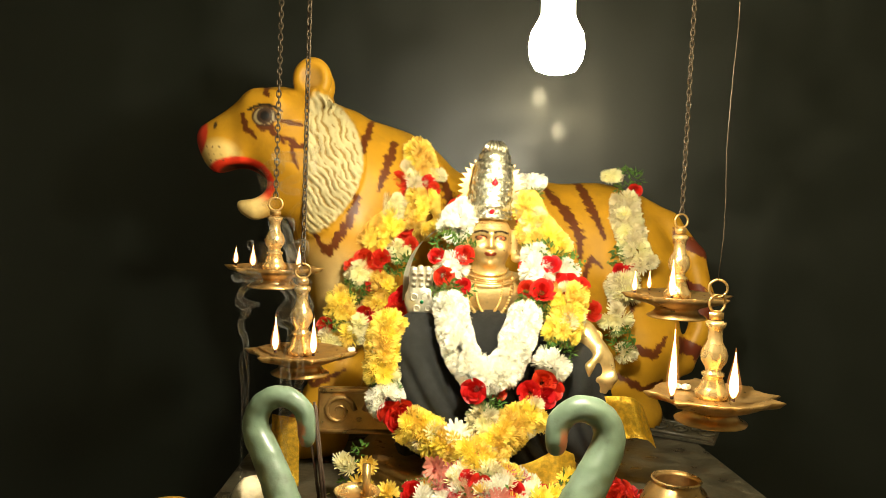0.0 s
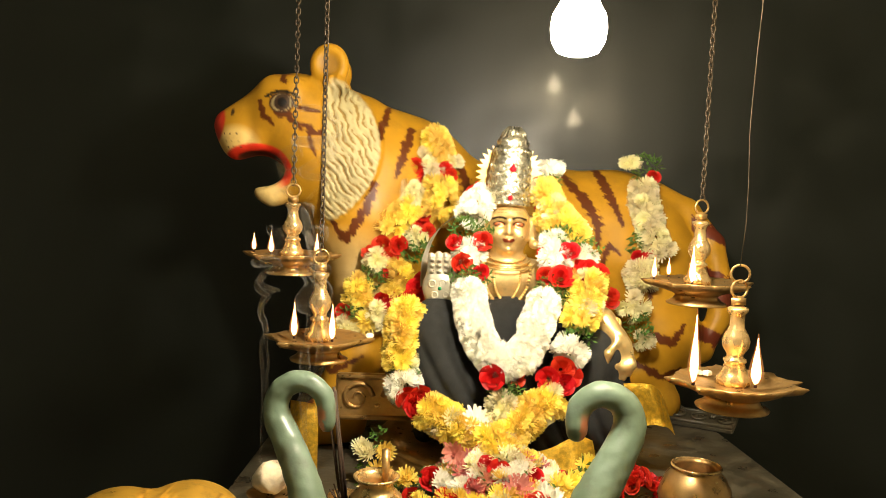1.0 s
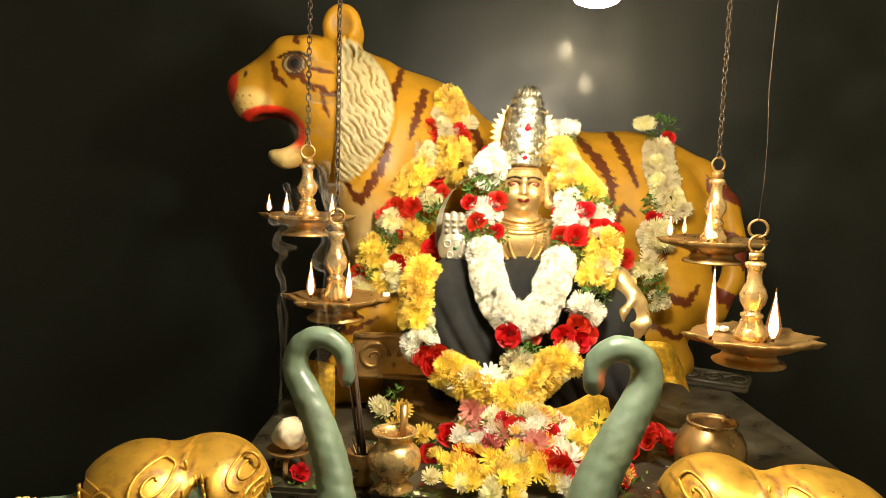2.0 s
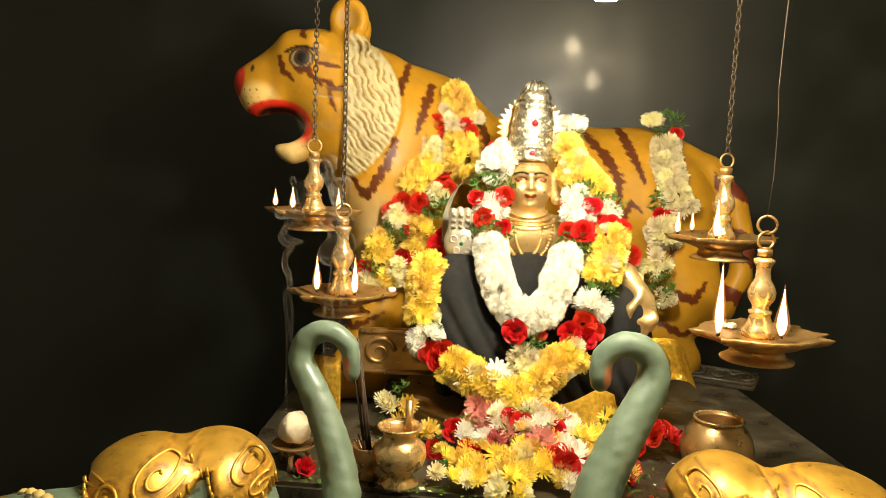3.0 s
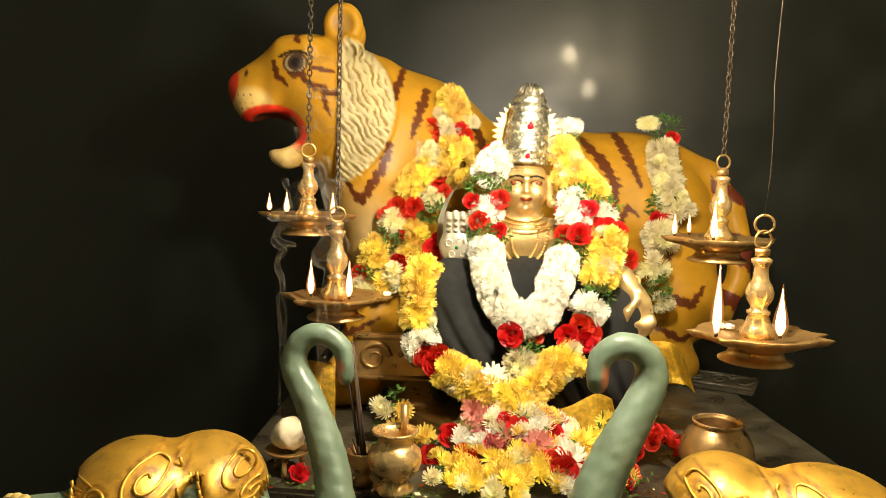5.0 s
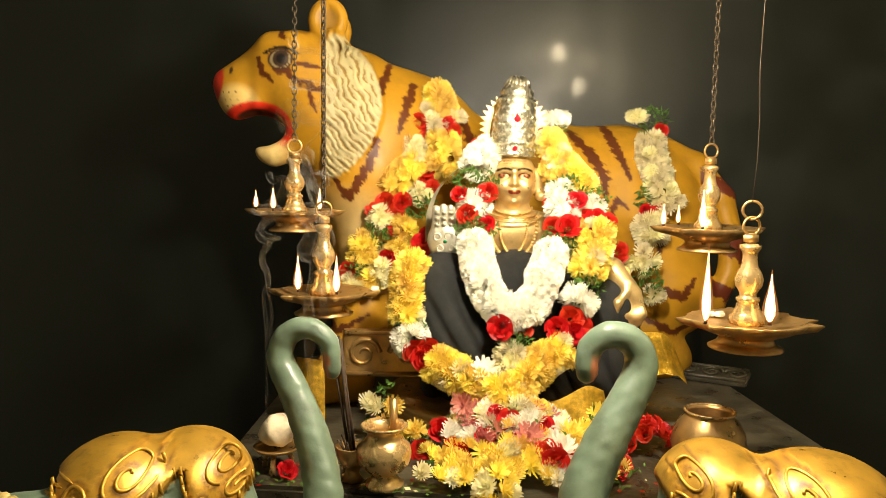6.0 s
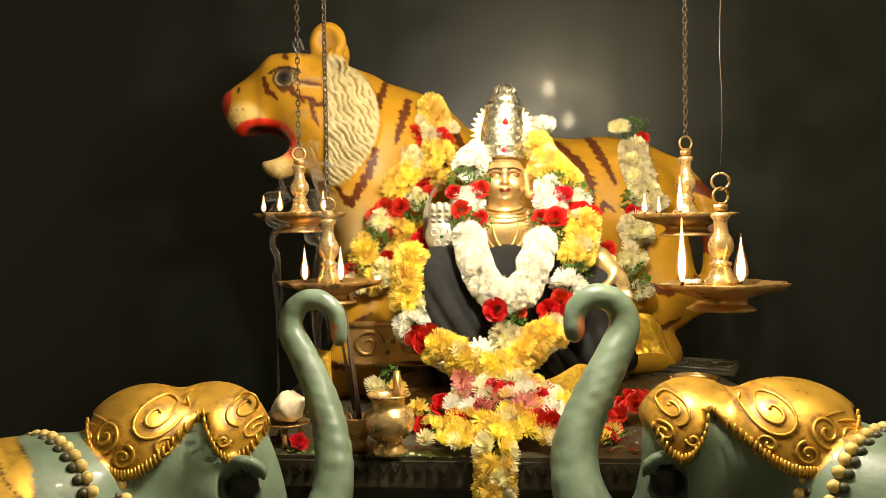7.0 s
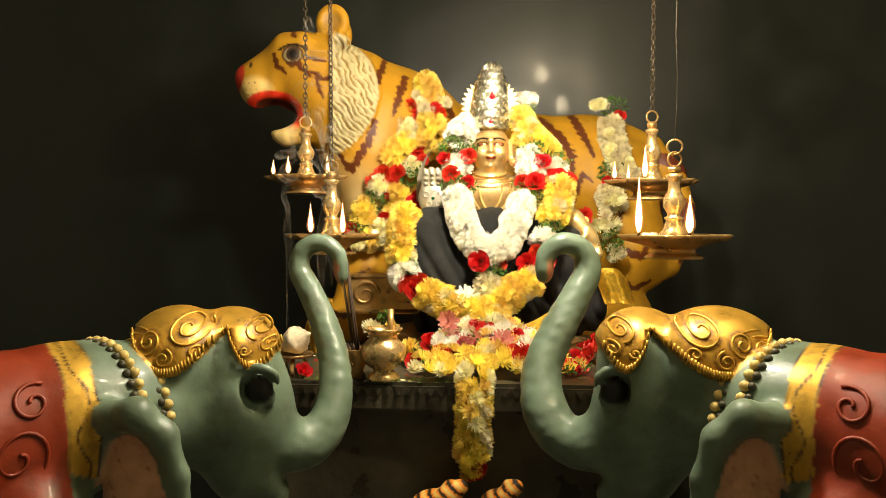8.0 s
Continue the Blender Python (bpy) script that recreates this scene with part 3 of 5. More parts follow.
    def field(p):
        p = [p[0] * side, p[1], p[2]]
        d = smax(bare(p), -socket(p), 0.008)
        d = smin(d, ball(p), 0.003)
        for lid in lids:
            d = smin(d, lid(p), 0.005)
        s = behind(p[0], p[1]) + 0 * p[2]
        body = np.minimum(parts[2](p), parts[3](p))
        band = np.maximum(np.abs(s - 0.164) - 0.0165, body - 0.0055)
        cloth = np.maximum(0.177 - s, body - 0.0040)
        return np.minimum(d, np.minimum(band, np.maximum(cloth, 0.86 - p[2] + 0 * p[0])))

    def paint(v, n):
        x, y, z = v[:, 0] * side, v[:, 1], v[:, 2]
        p = (x, y, z)
        c = np.tile(np.array([0.128, 0.178, 0.121]), (len(v), 1))

        def lay(mask, colour):
            m = np.clip(mask, 0, 1)[:, None]
            c[:] = c * (1 - m) + np.array(colour) * m
        blotch = np.sin(47 * x + 2 * np.sin(31 * z)) * np.sin(53 * z + 2 * np.sin(29 * y)) + 0.5 * np.sin(140 * (x + z)) * np.sin(120 * (z - y))
        lay((blotch - 0.25) * 0.5, (0.095, 0.125, 0.075))
        lay((-blotch - 0.45) * 0.4, (0.20, 0.26, 0.21))
        crease = np.abs(np.sin(9.0 * np.arctan2(z - 0.90, x + 0.350) + 0.6 * np.sin(80 * z)))
        inner = np.clip((0.004 - np.abs(flap(p))) * 300, 0, 1) * (ear(p) > 0.004) * (n[:, 1] < -0.3) * (z < 1.035)
        lay(inner, (0.62, 0.33, 0.19))
        lay(inner * np.clip((0.10 - crease) * 9, 0, 1) * (np.hypot(x + 0.350, z - 0.95) > 0.022), (0.30, 0.10, 0.05))
        tip = np.sqrt(sum((v[:, i] * (side if i == 0 else 1) - trunk[-1][i]) ** 2 for i in range(3)))
        lay((0.034 - tip) * 90 * (n[:, 0] * side * (1 if trunk[-1][0] > -0.165 else -1) > -2) * (n[:, 0] * side < -0.15), (0.36, 0.13, 0.06))
        lay((0.0105 - tip) * 300 * (n[:, 2] < -0.2), (0.03, 0.015, 0.01))
        lay((0.0015 - ball(p)) * 900, (0.012, 0.011, 0.009))
        s = behind(x, y)
        body = np.minimum(parts[2](p), parts[3](p))
        skin = (body < 0.012) & (z > 0.86)
        lay(((s > 0.146) & (s < 0.182) & skin).astype(float), (0.62, 0.36, 0.045))
        lay((0.0016 - np.abs(np.abs(s - 0.164) - 0.0165)) * 800 * skin, (0.03, 0.02, 0.012))
        lay((0.0019 - np.abs(s - 0.164 - 0.008 * np.sin(75 * z))) * 800 * skin, (0.08, 0.035, 0.01))
        lay(((s >= 0.182) & (z > 0.862)).astype(float), (0.22, 0.026, 0.006))
        k = (cap(p) < 0.006) & (covered(x, y, z) > -0.003)
        lay(k.astype(float), (0.52, 0.29, 0.035))
        for cx, cz, r, turns, f, start, flip in CURLS:
            pts = []
            for i in range(int(16 * turns) + 1):
                a = start + flip * 2 * PI * turns * i / int(16 * turns)
                g = r * (0.12 + 0.88 * i / int(16 * turns))
                pts.append((cx + (g + 0.0032) * math.cos(a), cz + (g + 0.0032) * math.sin(a)))
            dd, t = seg_dist(x, z, pts)
            lay((0.0030 - dd) * 500 * k * (y < 0.86) * 0.85, (0.56, 0.26, 0.012))
            lay((0.0022 - dd) * 500 * k * (y < 0.86), (0.16, 0.07, 0.01))
        return c

    def on(lobe, r):
        def f(x, z):
            k = 1 - ((x - lobe[0]) / r[0]) ** 2 - ((z - lobe[2]) / r[2]) ** 2
            return lobe[1] - r[1] * math.sqrt(max(k, 0.02)) - 0.0005
        return f
    fa, fb = on(lobe_a, ra), on(lobe_b, rb)
    gold = (0.56, 0.32, 0.04)
    extra = []
    ax, bx = notch - a_half, notch + b_half
    CURLS = ((ax + 0.018, 1.134, 0.024, 2.0, fa, 0.5, 1), (ax - 0.026, 1.118, 0.017, 1.7, fa, 2.0, -1), (ax - 0.004, 1.098, 0.012, 1.6, fa, 4.0, 1), (ax - 0.050, 1.112, 0.009, 1.3, fa, 1.0, 1),
             (ax + 0.030, 1.104, 0.010, 1.4, fa, 1.0, -1), (bx + 0.002, 1.127, 0.017, 1.7, fb, 0.2, 1), (bx + 0.013, 1.102, 0.010, 1.3, fb, 3.0, -1), (bx - 0.012, 1.098, 0.007, 1.2, fb, 5.0, 1))
    for cx, cz, r, turns, f, start, flip in CURLS:
        extra.append((spiral(cx, cz, r, turns, f, start, flip, 0.0019), gold))
    for k in range(5):
        bm = bmesh.new()
        a = 0.9 + 0.32 * k
        pts = []
        for i in range(9):
            s = 0.040 + 0.0022 * i
            b = a + 0.04 * i
            x, z = ax - 0.008 + s * math.cos(b + 1.2) * 1.1, 1.11 + s * math.sin(b + 1.2) * 0.62
            pts.append((x, fa(x, z), z))
        tube(bm, pts, [0.0006, 0.0012, 0.0018, 0.002, 0.002, 0.0018, 0.0014, 0.001, 0.0005], 5)
        extra.append((bm, gold))
    # scalloped cord along the cap's lower edge
    for lobe, r, x0, x1 in ((lobe_a, ra, notch - 2 * a_half + 0.004, notch - 0.002), (lobe_b, rb, notch + 0.002, notch + 2 * b_half - 0.006)):
        for i in range(int((x1 - x0) / 0.0032)):
            x = x0 + 0.0032 * i
            xa = np.array([x])
            z = 1.0
            for step in range(100):
                z = 1.0 + 0.0015 * step
                if covered(xa, 0.8, np.array([z]))[0] > 0.002:
                    break
            bm = bmesh.new()
            y = on(lobe, r)(x, z)
            tube(bm, [(x - 0.001, y - 0.003, z + 0.006), (x, y - 0.0045, z), (x + 0.001, y - 0.002, z - 0.006)], [0.0014, 0.0021, 0.0015], 5)
            extra.append((bm, gold))
    # strings of beads round the neck
    for s0 in (0.118, 0.083):
        r = girth(s0) + 0.004
        for i in range(22):
            up = 1.95 - 0.0138 / r * i
            if up < 0.05:
                break
            for ds, size, colour in ((0.0, 0.0068, (0.60, 0.44, 0.14)), (0.009, 0.0055, (0.05, 0.045, 0.025))):
                bm = bmesh.new()
                bmesh.ops.create_icosphere(bm, subdivisions=2, radius=size, matrix=Matrix.Translation(on_body(s0 + ds - 0.024 * math.cos(up), up, r + 0.003)))
                extra.append((bm, colour))
    # raised curls on the cloth
    for s0, up0, r0, start in ((0.215, 0.55, 0.024, 0.0), (0.235, 0.0, 0.034, 2.0), (0.20, -0.35, 0.016, 4.0), (0.29, 0.45, 0.034, 1.0), (0.31, -0.2, 0.03, 3.0)):
        pts = []
        for i in range(29):
            a, g = start + 8.4 * i / 28, r0 * (0.12 + 0.88 * i / 28)
            s1 = s0 + g * math.cos(a)
            pts.append(on_body(s1, up0 + g * math.sin(a) / girth(s1), girth(s1) + 0.0045))
        bm = bmesh.new()
        tube(bm, pts, 0.0024, 6)
        extra.append((bm, (0.22, 0.026, 0.006)))
    if side < 0:
        for bm, _ in extra:
            bmesh.ops.scale(bm, vec=(-1, 1, 1), verts=bm.verts)
            bmesh.ops.reverse_faces(bm, faces=bm.faces)
    lo, hi = (-0.88, 0.28, 0.60), (-0.08, 1.06, 1.27)
    if side < 0:
        lo, hi = (0.08, lo[1], lo[2]), (0.88, hi[1], hi[2])
    ob = sculpt("elephant_statue", field, lo, hi, 0.0044, ELEPHANT, paint, extra, CAP_GOLD)
    tagged(ob, name_label, "elephant statue", "pair of elephant statues")
    bm = bmesh.new()
    box(bm, (-0.17, -0.30, 0.0), (0.17, 0.30, 0.612), 0.008)
    at = axis(0.40)
    bmesh.ops.transform(bm, verts=bm.verts, matrix=pose(side * at[0], at[1], 0, 0, 0, side * -48))
    tagged(part("stone_pedestal", bm, SLAB, smooth=False), "dark stone pedestal under an elephant statue", "pedestal", "pedestals")


elephant(1, [(-0.270, 0.85, 0.975), (-0.232, 0.86, 0.952), (-0.192, 0.875, 0.950), (-0.166, 0.90, 0.985), (-0.166, 0.935, 1.045), (-0.186, 0.965, 1.105), (-0.214, 0.985, 1.16),
             (-0.234, 1.0, 1.195), (-0.225, 1.0, 1.226), (-0.197, 1.0, 1.237), (-0.171, 1.0, 1.218), (-0.166, 1.0, 1.180)], 0.95,
         "grey-green elephant statue with gold cap and raised trunk",
         (-0.360, 0.805, 1.083), (0.072, 0.088, 0.074), (-0.300, 0.850, 1.083), (0.070, 0.085, 0.067), -0.288, 0.058, 0.037)
elephant(-1, [(-0.262, 0.85, 0.975), (-0.224, 0.86, 0.955), (-0.180, 0.875, 0.955), (-0.152, 0.90, 0.99), (-0.150, 0.935, 1.045), (-0.180, 0.965, 1.105), (-0.211, 0.985, 1.155),
              (-0.230, 1.0, 1.195), (-0.219, 1.0, 1.225), (-0.190, 1.0, 1.236), (-0.164, 1.0, 1.218), (-0.160, 0.998, 1.184)], 1.17,
         "grey-green elephant statue with scrolled gold cap, red saddle cloth",
         (-0.368, 0.800, 1.083), (0.090, 0.090, 0.075), (-0.278, 0.845, 1.083), (0.068, 0.085, 0.068), -0.276, 0.074, 0.034, 0.014)


# ---- seated deity statue ----
def deity():
    cx, cy = 0.091, 1.468
    line = s_line
    head = [s_ball((cx, cy, 1.430), (0.041, 0.043, 0.050)), s_ball((cx, cy - 0.004, 1.400), (0.0375, 0.039, 0.033))]
    body = [s_line([(cx, cy, 1.39), (cx, cy, 1.36)], [0.027, 0.032]), s_ball((cx, cy + 0.005, 1.330), (0.080, 0.046, 0.042)), s_ball((cx, cy + 0.008, 1.275), (0.050, 0.040, 0.045)),
            s_ball((cx, cy + 0.01, 1.215), (0.075, 0.055, 0.06)),
            line([(0.032, 1.475, 1.335), (-0.025, 1.46, 1.27), (-0.035, 1.42, 1.265), (-0.03, 1.405, 1.295)], [0.024, 0.022, 0.018, 0.016]),
            line([(0.150, 1.475, 1.335), (0.215, 1.46, 1.300), (0.262, 1.38, 1.272), (0.282, 1.352, 1.250)], [0.027, 0.024, 0.020, 0.016]),
            line([(0.0, 1.44, 1.10), (-0.06, 1.40, 1.18), (-0.02, 1.36, 1.20)], [0.07, 0.05, 0.05]), s_ball((0.09, 1.46, 1.07), (0.15, 0.09, 0.07))]
    hand = [s_ball((0.291, 1.345, 1.232), (0.018, 0.012, 0.020))]
    for k, (dx, l) in enumerate(((-0.010, 0.042), (-0.002, 0.050), (0.006, 0.048), (0.013, 0.040))):
        hand.append(line([(0.291 + dx, 1.342, 1.225), (0.292 + dx * 1.2, 1.335, 1.225 - l * 0.55), (0.288 + dx * 1.2, 1.338, 1.225 - l)], [0.0066, 0.0058, 0.0045]))
    hand.append(line([(0.280, 1.338, 1.240), (0.264, 1.328, 1.222), (0.262, 1.328, 1.206)], [0.0075, 0.006, 0.0045]))
    palm = [s_ball((-0.027, 1.392, 1.318), (0.036, 0.014, 0.036))]
    for k in range(4):
        x = -0.049 + 0.0130 * k
        palm.append(line([(x, 1.390, 1.335), (x + 0.001, 1.388, 1.378 - 0.003 * abs(k - 1.3))], [0.0070, 0.0064]))
    palm.append(line([(-0.008, 1.388, 1.315), (0.002, 1.386, 1.335), (0.001, 1.386, 1.352)], [0.010, 0.008, 0.006]))
    ears = [line([(cx + 0.042 * s, cy, 1.430), (cx + 0.047 * s, cy - 0.004, 1.398)], [0.014, 0.010]) for s in (-1, 1)]
    ears.append(s_ball((cx + 0.050, cy + 0.002, 1.418), (0.013, 0.012, 0.030)))
    drop = [s_ball((cx + 0.051 * s, cy - 0.012, 1.384), (0.0105, 0.0105, 0.0105)) for s in (-1, 1)]
    front = cy - 0.043

    def field(p):
        whole = p
        p = [p[0], p[1], 1.468 - (1.468 - p[2]) / 0.85]
        d = smin(head[0](p), head[1](p), 0.015)
        brow = s_line([(cx - 0.028, front + 0.012, 1.440), (cx, front + 0.001, 1.436), (cx + 0.028, front + 0.012, 1.440)], [0.004, 0.005, 0.004])(p)
        d = smin(d, brow, 0.006)
        for s in (-1, 1):
            d = smax(d, -s_ball((cx + 0.0180 * s, front + 0.001, 1.427), (0.012, 0.008, 0.0065))(p), 0.004)
            d = smin(d, s_ball((cx + 0.0180 * s, front + 0.010, 1.427), (0.0105, 0.007, 0.0055))(p), 0.002)
            d = smin(d, s_ball((cx + 0.020 * s, front + 0.010, 1.405), (0.012, 0.010, 0.012))(p), 0.01)
        d = smin(d, s_line([(cx, front + 0.001, 1.432), (cx, front - 0.006, 1.410)], [0.0032, 0.0055])(p), 0.005)
        for s in (-1, 1):
            d = smin(d, s_ball((cx + 0.0058 * s, front - 0.001, 1.409), (0.004, 0.005, 0.0035))(p), 0.003)
        d = smin(d, s_line([(cx - 0.011, front + 0.003, 1.3965), (cx, front - 0.0015, 1.3945), (cx + 0.011, front + 0.003, 1.3965)], [0.0018, 0.0032, 0.0018])(p), 0.002)
        d = smin(d, s_line([(cx - 0.008, front + 0.003, 1.391), (cx, front + 0.0, 1.3888), (cx + 0.008, front + 0.003, 1.391)], [0.0018, 0.0034, 0.0018])(p), 0.002)
        d = smin(d, s_ball((cx, front + 0.009, 1.374), (0.012, 0.012, 0.009))(p), 0.008)
        for e in ears + drop:
            d = smin(d, e(p), 0.003)
        p = whole
        for b in body:
            d = smin(d, b(p), 0.02)
        g = hand[0](p)
        for f in hand[1:]:
            g = smin(g, f(p), 0.004)
        d = smin(d, g, 0.008)
        g = palm[0](p)
        for f in palm[1:]:
            g = smin(g, f(p), 0.003)
        d = smin(d, g, 0.004)
        return d

    def paint(v, n):
        x, y, z = v.T
        c = np.tile(np.array([0.78, 0.55, 0.23]), (len(v), 1))

        def lay(mask, colour):
            m = np.clip(mask, 0, 1)[:, None]
            c[:] = c * (1 - m) + np.array(colour) * m
        face = (y < cy - 0.012) & (z > 1.36)
        u = x - cx
        zf = 1.468 - (1.468 - z) / 0.85
        lay((0.0030 - np.abs(zf - 1.4395 - 0.0030 * np.cos((np.abs(u) - 0.017) * 130))) * 900 * face * (np.abs(u) > 0.005) * (np.abs(u) < 0.034), (0.03, 0.012, 0.006))
        e = np.hypot((np.abs(u) - 0.0180) / 1.9, zf - 1.4275)
        lay((0.0066 - e) * 900 * face, (0.05, 0.015, 0.008))
        lay((0.0050 - e) * 900 * face, (0.50, 0.16, 0.06))
        lay((0.0032 - np.hypot((np.abs(u) - 0.0180), zf - 1.428)) * 900 * face, (0.02, 0.01, 0.01))
        lay((0.0045 - np.abs(zf - 1.3925 - 14 * u * u)) * 700 * face * (np.abs(u) < 0.0115 - 0.9 * np.abs(zf - 1.3925 - 14 * u * u)), (0.34, 0.05, 0.02))
        lay((0.0018 - np.hypot(u, zf - 1.378)) * 900 * face, (0.03, 0.01, 0.01))
        lay((0.0018 - np.hypot(u - 0.025, zf - 1.402)) * 900 * face, (0.03, 0.01, 0.01))
        for k in range(3):
            lay((0.0014 - np.abs(zf - 1.453 - 0.006 * k)) * 900 * face * (np.abs(u) < 0.021) * (np.abs(u) > 0.004), (0.52, 0.24, 0.06))
        lay((0.002 - np.hypot(u, (zf - 1.459) * 0.4)) * 900 * face, (0.50, 0.12, 0.04))
        silver = (x < 0.014) & (z > 1.282) & (y < 1.412)
        lay(silver.astype(float), (0.66, 0.61, 0.47))
        return c

    extra = []
    gold = (0.80, 0.55, 0.20)
    # bead strings and collar
    def chest(u, z):
        return cy + 0.005 - 0.046 * math.sqrt(max(0.05, 1 - (u / 0.085) ** 2 - ((z - 1.318) / 0.075) ** 2)) - 0.003
    for half, bottom, size in ((0.044, 1.283, 0.0040), (0.026, 1.292, 0.0030), (0.050, 1.262, 0.0028)):
        n = int(0.16 / size / 1.1)
        for i in range(n + 1):
            a = math.pi * i / n
            u, z = -half * math.cos(a), 1.360 - (1.360 - bottom) * math.sin(a) ** 0.9
            if half == 0.050:
                z = 1.268 - 0.006 * math.sin(a)
            bm = bmesh.new()
            bmesh.ops.create_icosphere(bm, subdivisions=1, radius=size, matrix=Matrix.Translation((cx + u, chest(u, z), z)))
            extra.append((bm, gold))
    for k, r in enumerate((0.036, 0.045, 0.054)):
        bm = bmesh.new()
        tube(bm, [(cx + r * math.cos(a), cy - 0.004 - r * math.sin(a) * (1.02 - 0.03 * k), 1.376 - 0.0065 * k - 0.012 * math.sin(a)) for a in [math.pi * i / 24 for i in range(25)]], 0.0021, 6)
        extra.append((bm, gold))
    bm = bmesh.new()
    bmesh.ops.create_icosphere(bm, subdivisions=2, radius=0.0075, matrix=Matrix.Translation((cx - 0.002, chest(0, 1.277) - 0.002, 1.277)))
    extra.append((bm, gold))
    bm = bmesh.new()
    tube(bm, [(0.272 + 0.018 * math.cos(a), 1.366 + 0.010 * math.sin(a) , 1.262 + 0.015 * math.sin(a + 0.6)) for a in [2 * math.pi * i / 16 for i in range(16)]], 0.003, 6, True)
    extra.append((bm, gold))
    # embossed squares and studs on the raised palm
    for i in range(3):
        for j in range(3):
            bm = bmesh.new()
            box(bm, (-0.050 + 0.0125 * i, 1.3785, 1.343 + 0.0105 * j), (-0.0415 + 0.0125 * i, 1.384, 1.350 + 0.0105 * j), 0.0012)
            extra.append((bm, (0.66, 0.61, 0.47)))
    for px, pz, r in ((-0.045, 1.325, 0.006), (-0.026, 1.327, 0.006), (-0.040, 1.305, 0.0055), (-0.020, 1.306, 0.005)):
        bm = bmesh.new()
        tube(bm, [(px + r * math.cos(a), 1.3795, pz + r * math.sin(a)) for a in [2 * math.pi * i / 14 for i in range(14)]], 0.0016, 6, True)
        extra.append((bm, (0.66, 0.61, 0.47)))
    bm = bmesh.new()
    bmesh.ops.create_icosphere(bm, subdivisions=1, radius=0.0042, matrix=Matrix.Translation((-0.031, 1.379, 1.317)))
    extra.append((bm, (0.01, 0.16, 0.06)))
    ob = sculpt("deity_statue", field, (-0.13, 1.29, 1.0), (0.33, 1.56, 1.49), 0.0026, STATUE_GOLD, paint, extra)
    tagged(ob, "gilded seated deity statue with raised silver palm", "statue")


deity()


def crown():
    t = thing("crown", "tall chased silver crown set with red stones", "crown", (0.088, 1.468, 1.468))
    t.matrix_basis = pose(0.088, 1.468, 1.468, 0, 3.5, 0)
    bm = bmesh.new()
    prof = [(0.034, 0.0), (0.0415, 0.001), (0.0425, 0.006), (0.0405, 0.008), (0.0405, 0.020), (0.042, 0.022), (0.042, 0.027), (0.0395, 0.029), (0.0392, 0.060),
            (0.0375, 0.085), (0.0345, 0.093), (0.036, 0.096), (0.0355, 0.104), (0.032, 0.108), (0.0285, 0.112), (0.030, 0.115), (0.029, 0.121), (0.024, 0.126), (0.022, 0.130), (0.017, 0.139), (0.008, 0.145), (0.002, 0.147)]
    lathe(bm, prof, 56, wave=lambda a, i: 1 + (0.025 * math.cos(28 * a) if i in (10, 11, 12, 15, 16, 18, 19) else 0))
    body = part("body", bm, SILVER, t)
    rnd = random.Random(4)
    # raised leaf scrolls in rows
    for row, (z, r, n, s) in enumerate(((0.014, 0.0407, 22, 0.0046), (0.040, 0.0393, 16, 0.0062), (0.056, 0.0390, 18, 0.0058), (0.072, 0.0384, 16, 0.0056))):
        for k in range(n):
            bm = bmesh.new()
            a = 2 * math.pi * (k + 0.5 * (row % 2)) / n
            c, q = Vector((math.cos(a), math.sin(a), 0)), Vector((-math.sin(a), math.cos(a), 0))
            pts = []
            for i in range(10):
                b = i * 0.75 * (1 if k % 2 else -1)
                e = s * (0.3 + 0.09 * i)
                pts.append(c * (r + 0.0004) + q * e * math.cos(b) + Vector((0, 0, z + e * math.sin(b))))
            tube(bm, pts, 0.0012, 5)
            part("scroll", bm, SILVER, body)
    for z, r, n in ((0.0245, 0.0425, 60), (0.0035, 0.0430, 60), (0.100, 0.0365, 40)):
        bm = bmesh.new()
        for k in range(n):
            a = 2 * math.pi * k / n
            bmesh.ops.create_icosphere(bm, subdivisions=1, radius=0.0018, matrix=Matrix.Translation((r * math.cos(a), r * math.sin(a), z)))
        tagged(part("bead_row", bm, SILVER, body), kind="stuff")
    bm = bmesh.new()
    for k in range(18):
        a = 2 * math.pi * k / 18
        tube(bm, [(0.023 * math.cos(a), 0.023 * math.sin(a), 0.124), (0.020 * math.cos(a), 0.020 * math.sin(a), 0.136), (0.011 * math.cos(a), 0.011 * math.sin(a), 0.147)], [0.0028, 0.0024, 0.0006], 5)
    part("petal_finial", bm, SILVER, body)
    for z, y, s in ((0.068, -0.0395, 0.0062), (0.0145, -0.0415, 0.0045)):
        bm = bmesh.new()
        bmesh.ops.create_uvsphere(bm, u_segments=12, v_segments=8, radius=s)
        for v in bm.verts:
            v.co.y *= 0.5
            if z > 0.05 and v.co.z > 0:
                v.co.x *= 1 - 0.8 * v.co.z / s
                v.co.z *= 1.5
        bmesh.ops.translate(bm, verts=bm.verts, vec=(0.002, y, z))
        part("stone", bm, RUBY, t, "dark red stone")
        bm = bmesh.new()
        tube(bm, [(0.002 + (s + 0.0015) * math.cos(a) * (1 - 0.45 * max(0, math.sin(a)) * (z > 0.05)), y + 0.001, z + (s + 0.0015) * math.sin(a) * (1.45 if z > 0.05 and math.sin(a) > 0 else 1)) for a in [2 * math.pi * i / 18 for i in range(18)]], 0.0012, 6, True)
        part("setting", bm, SILVER, t)


crown()


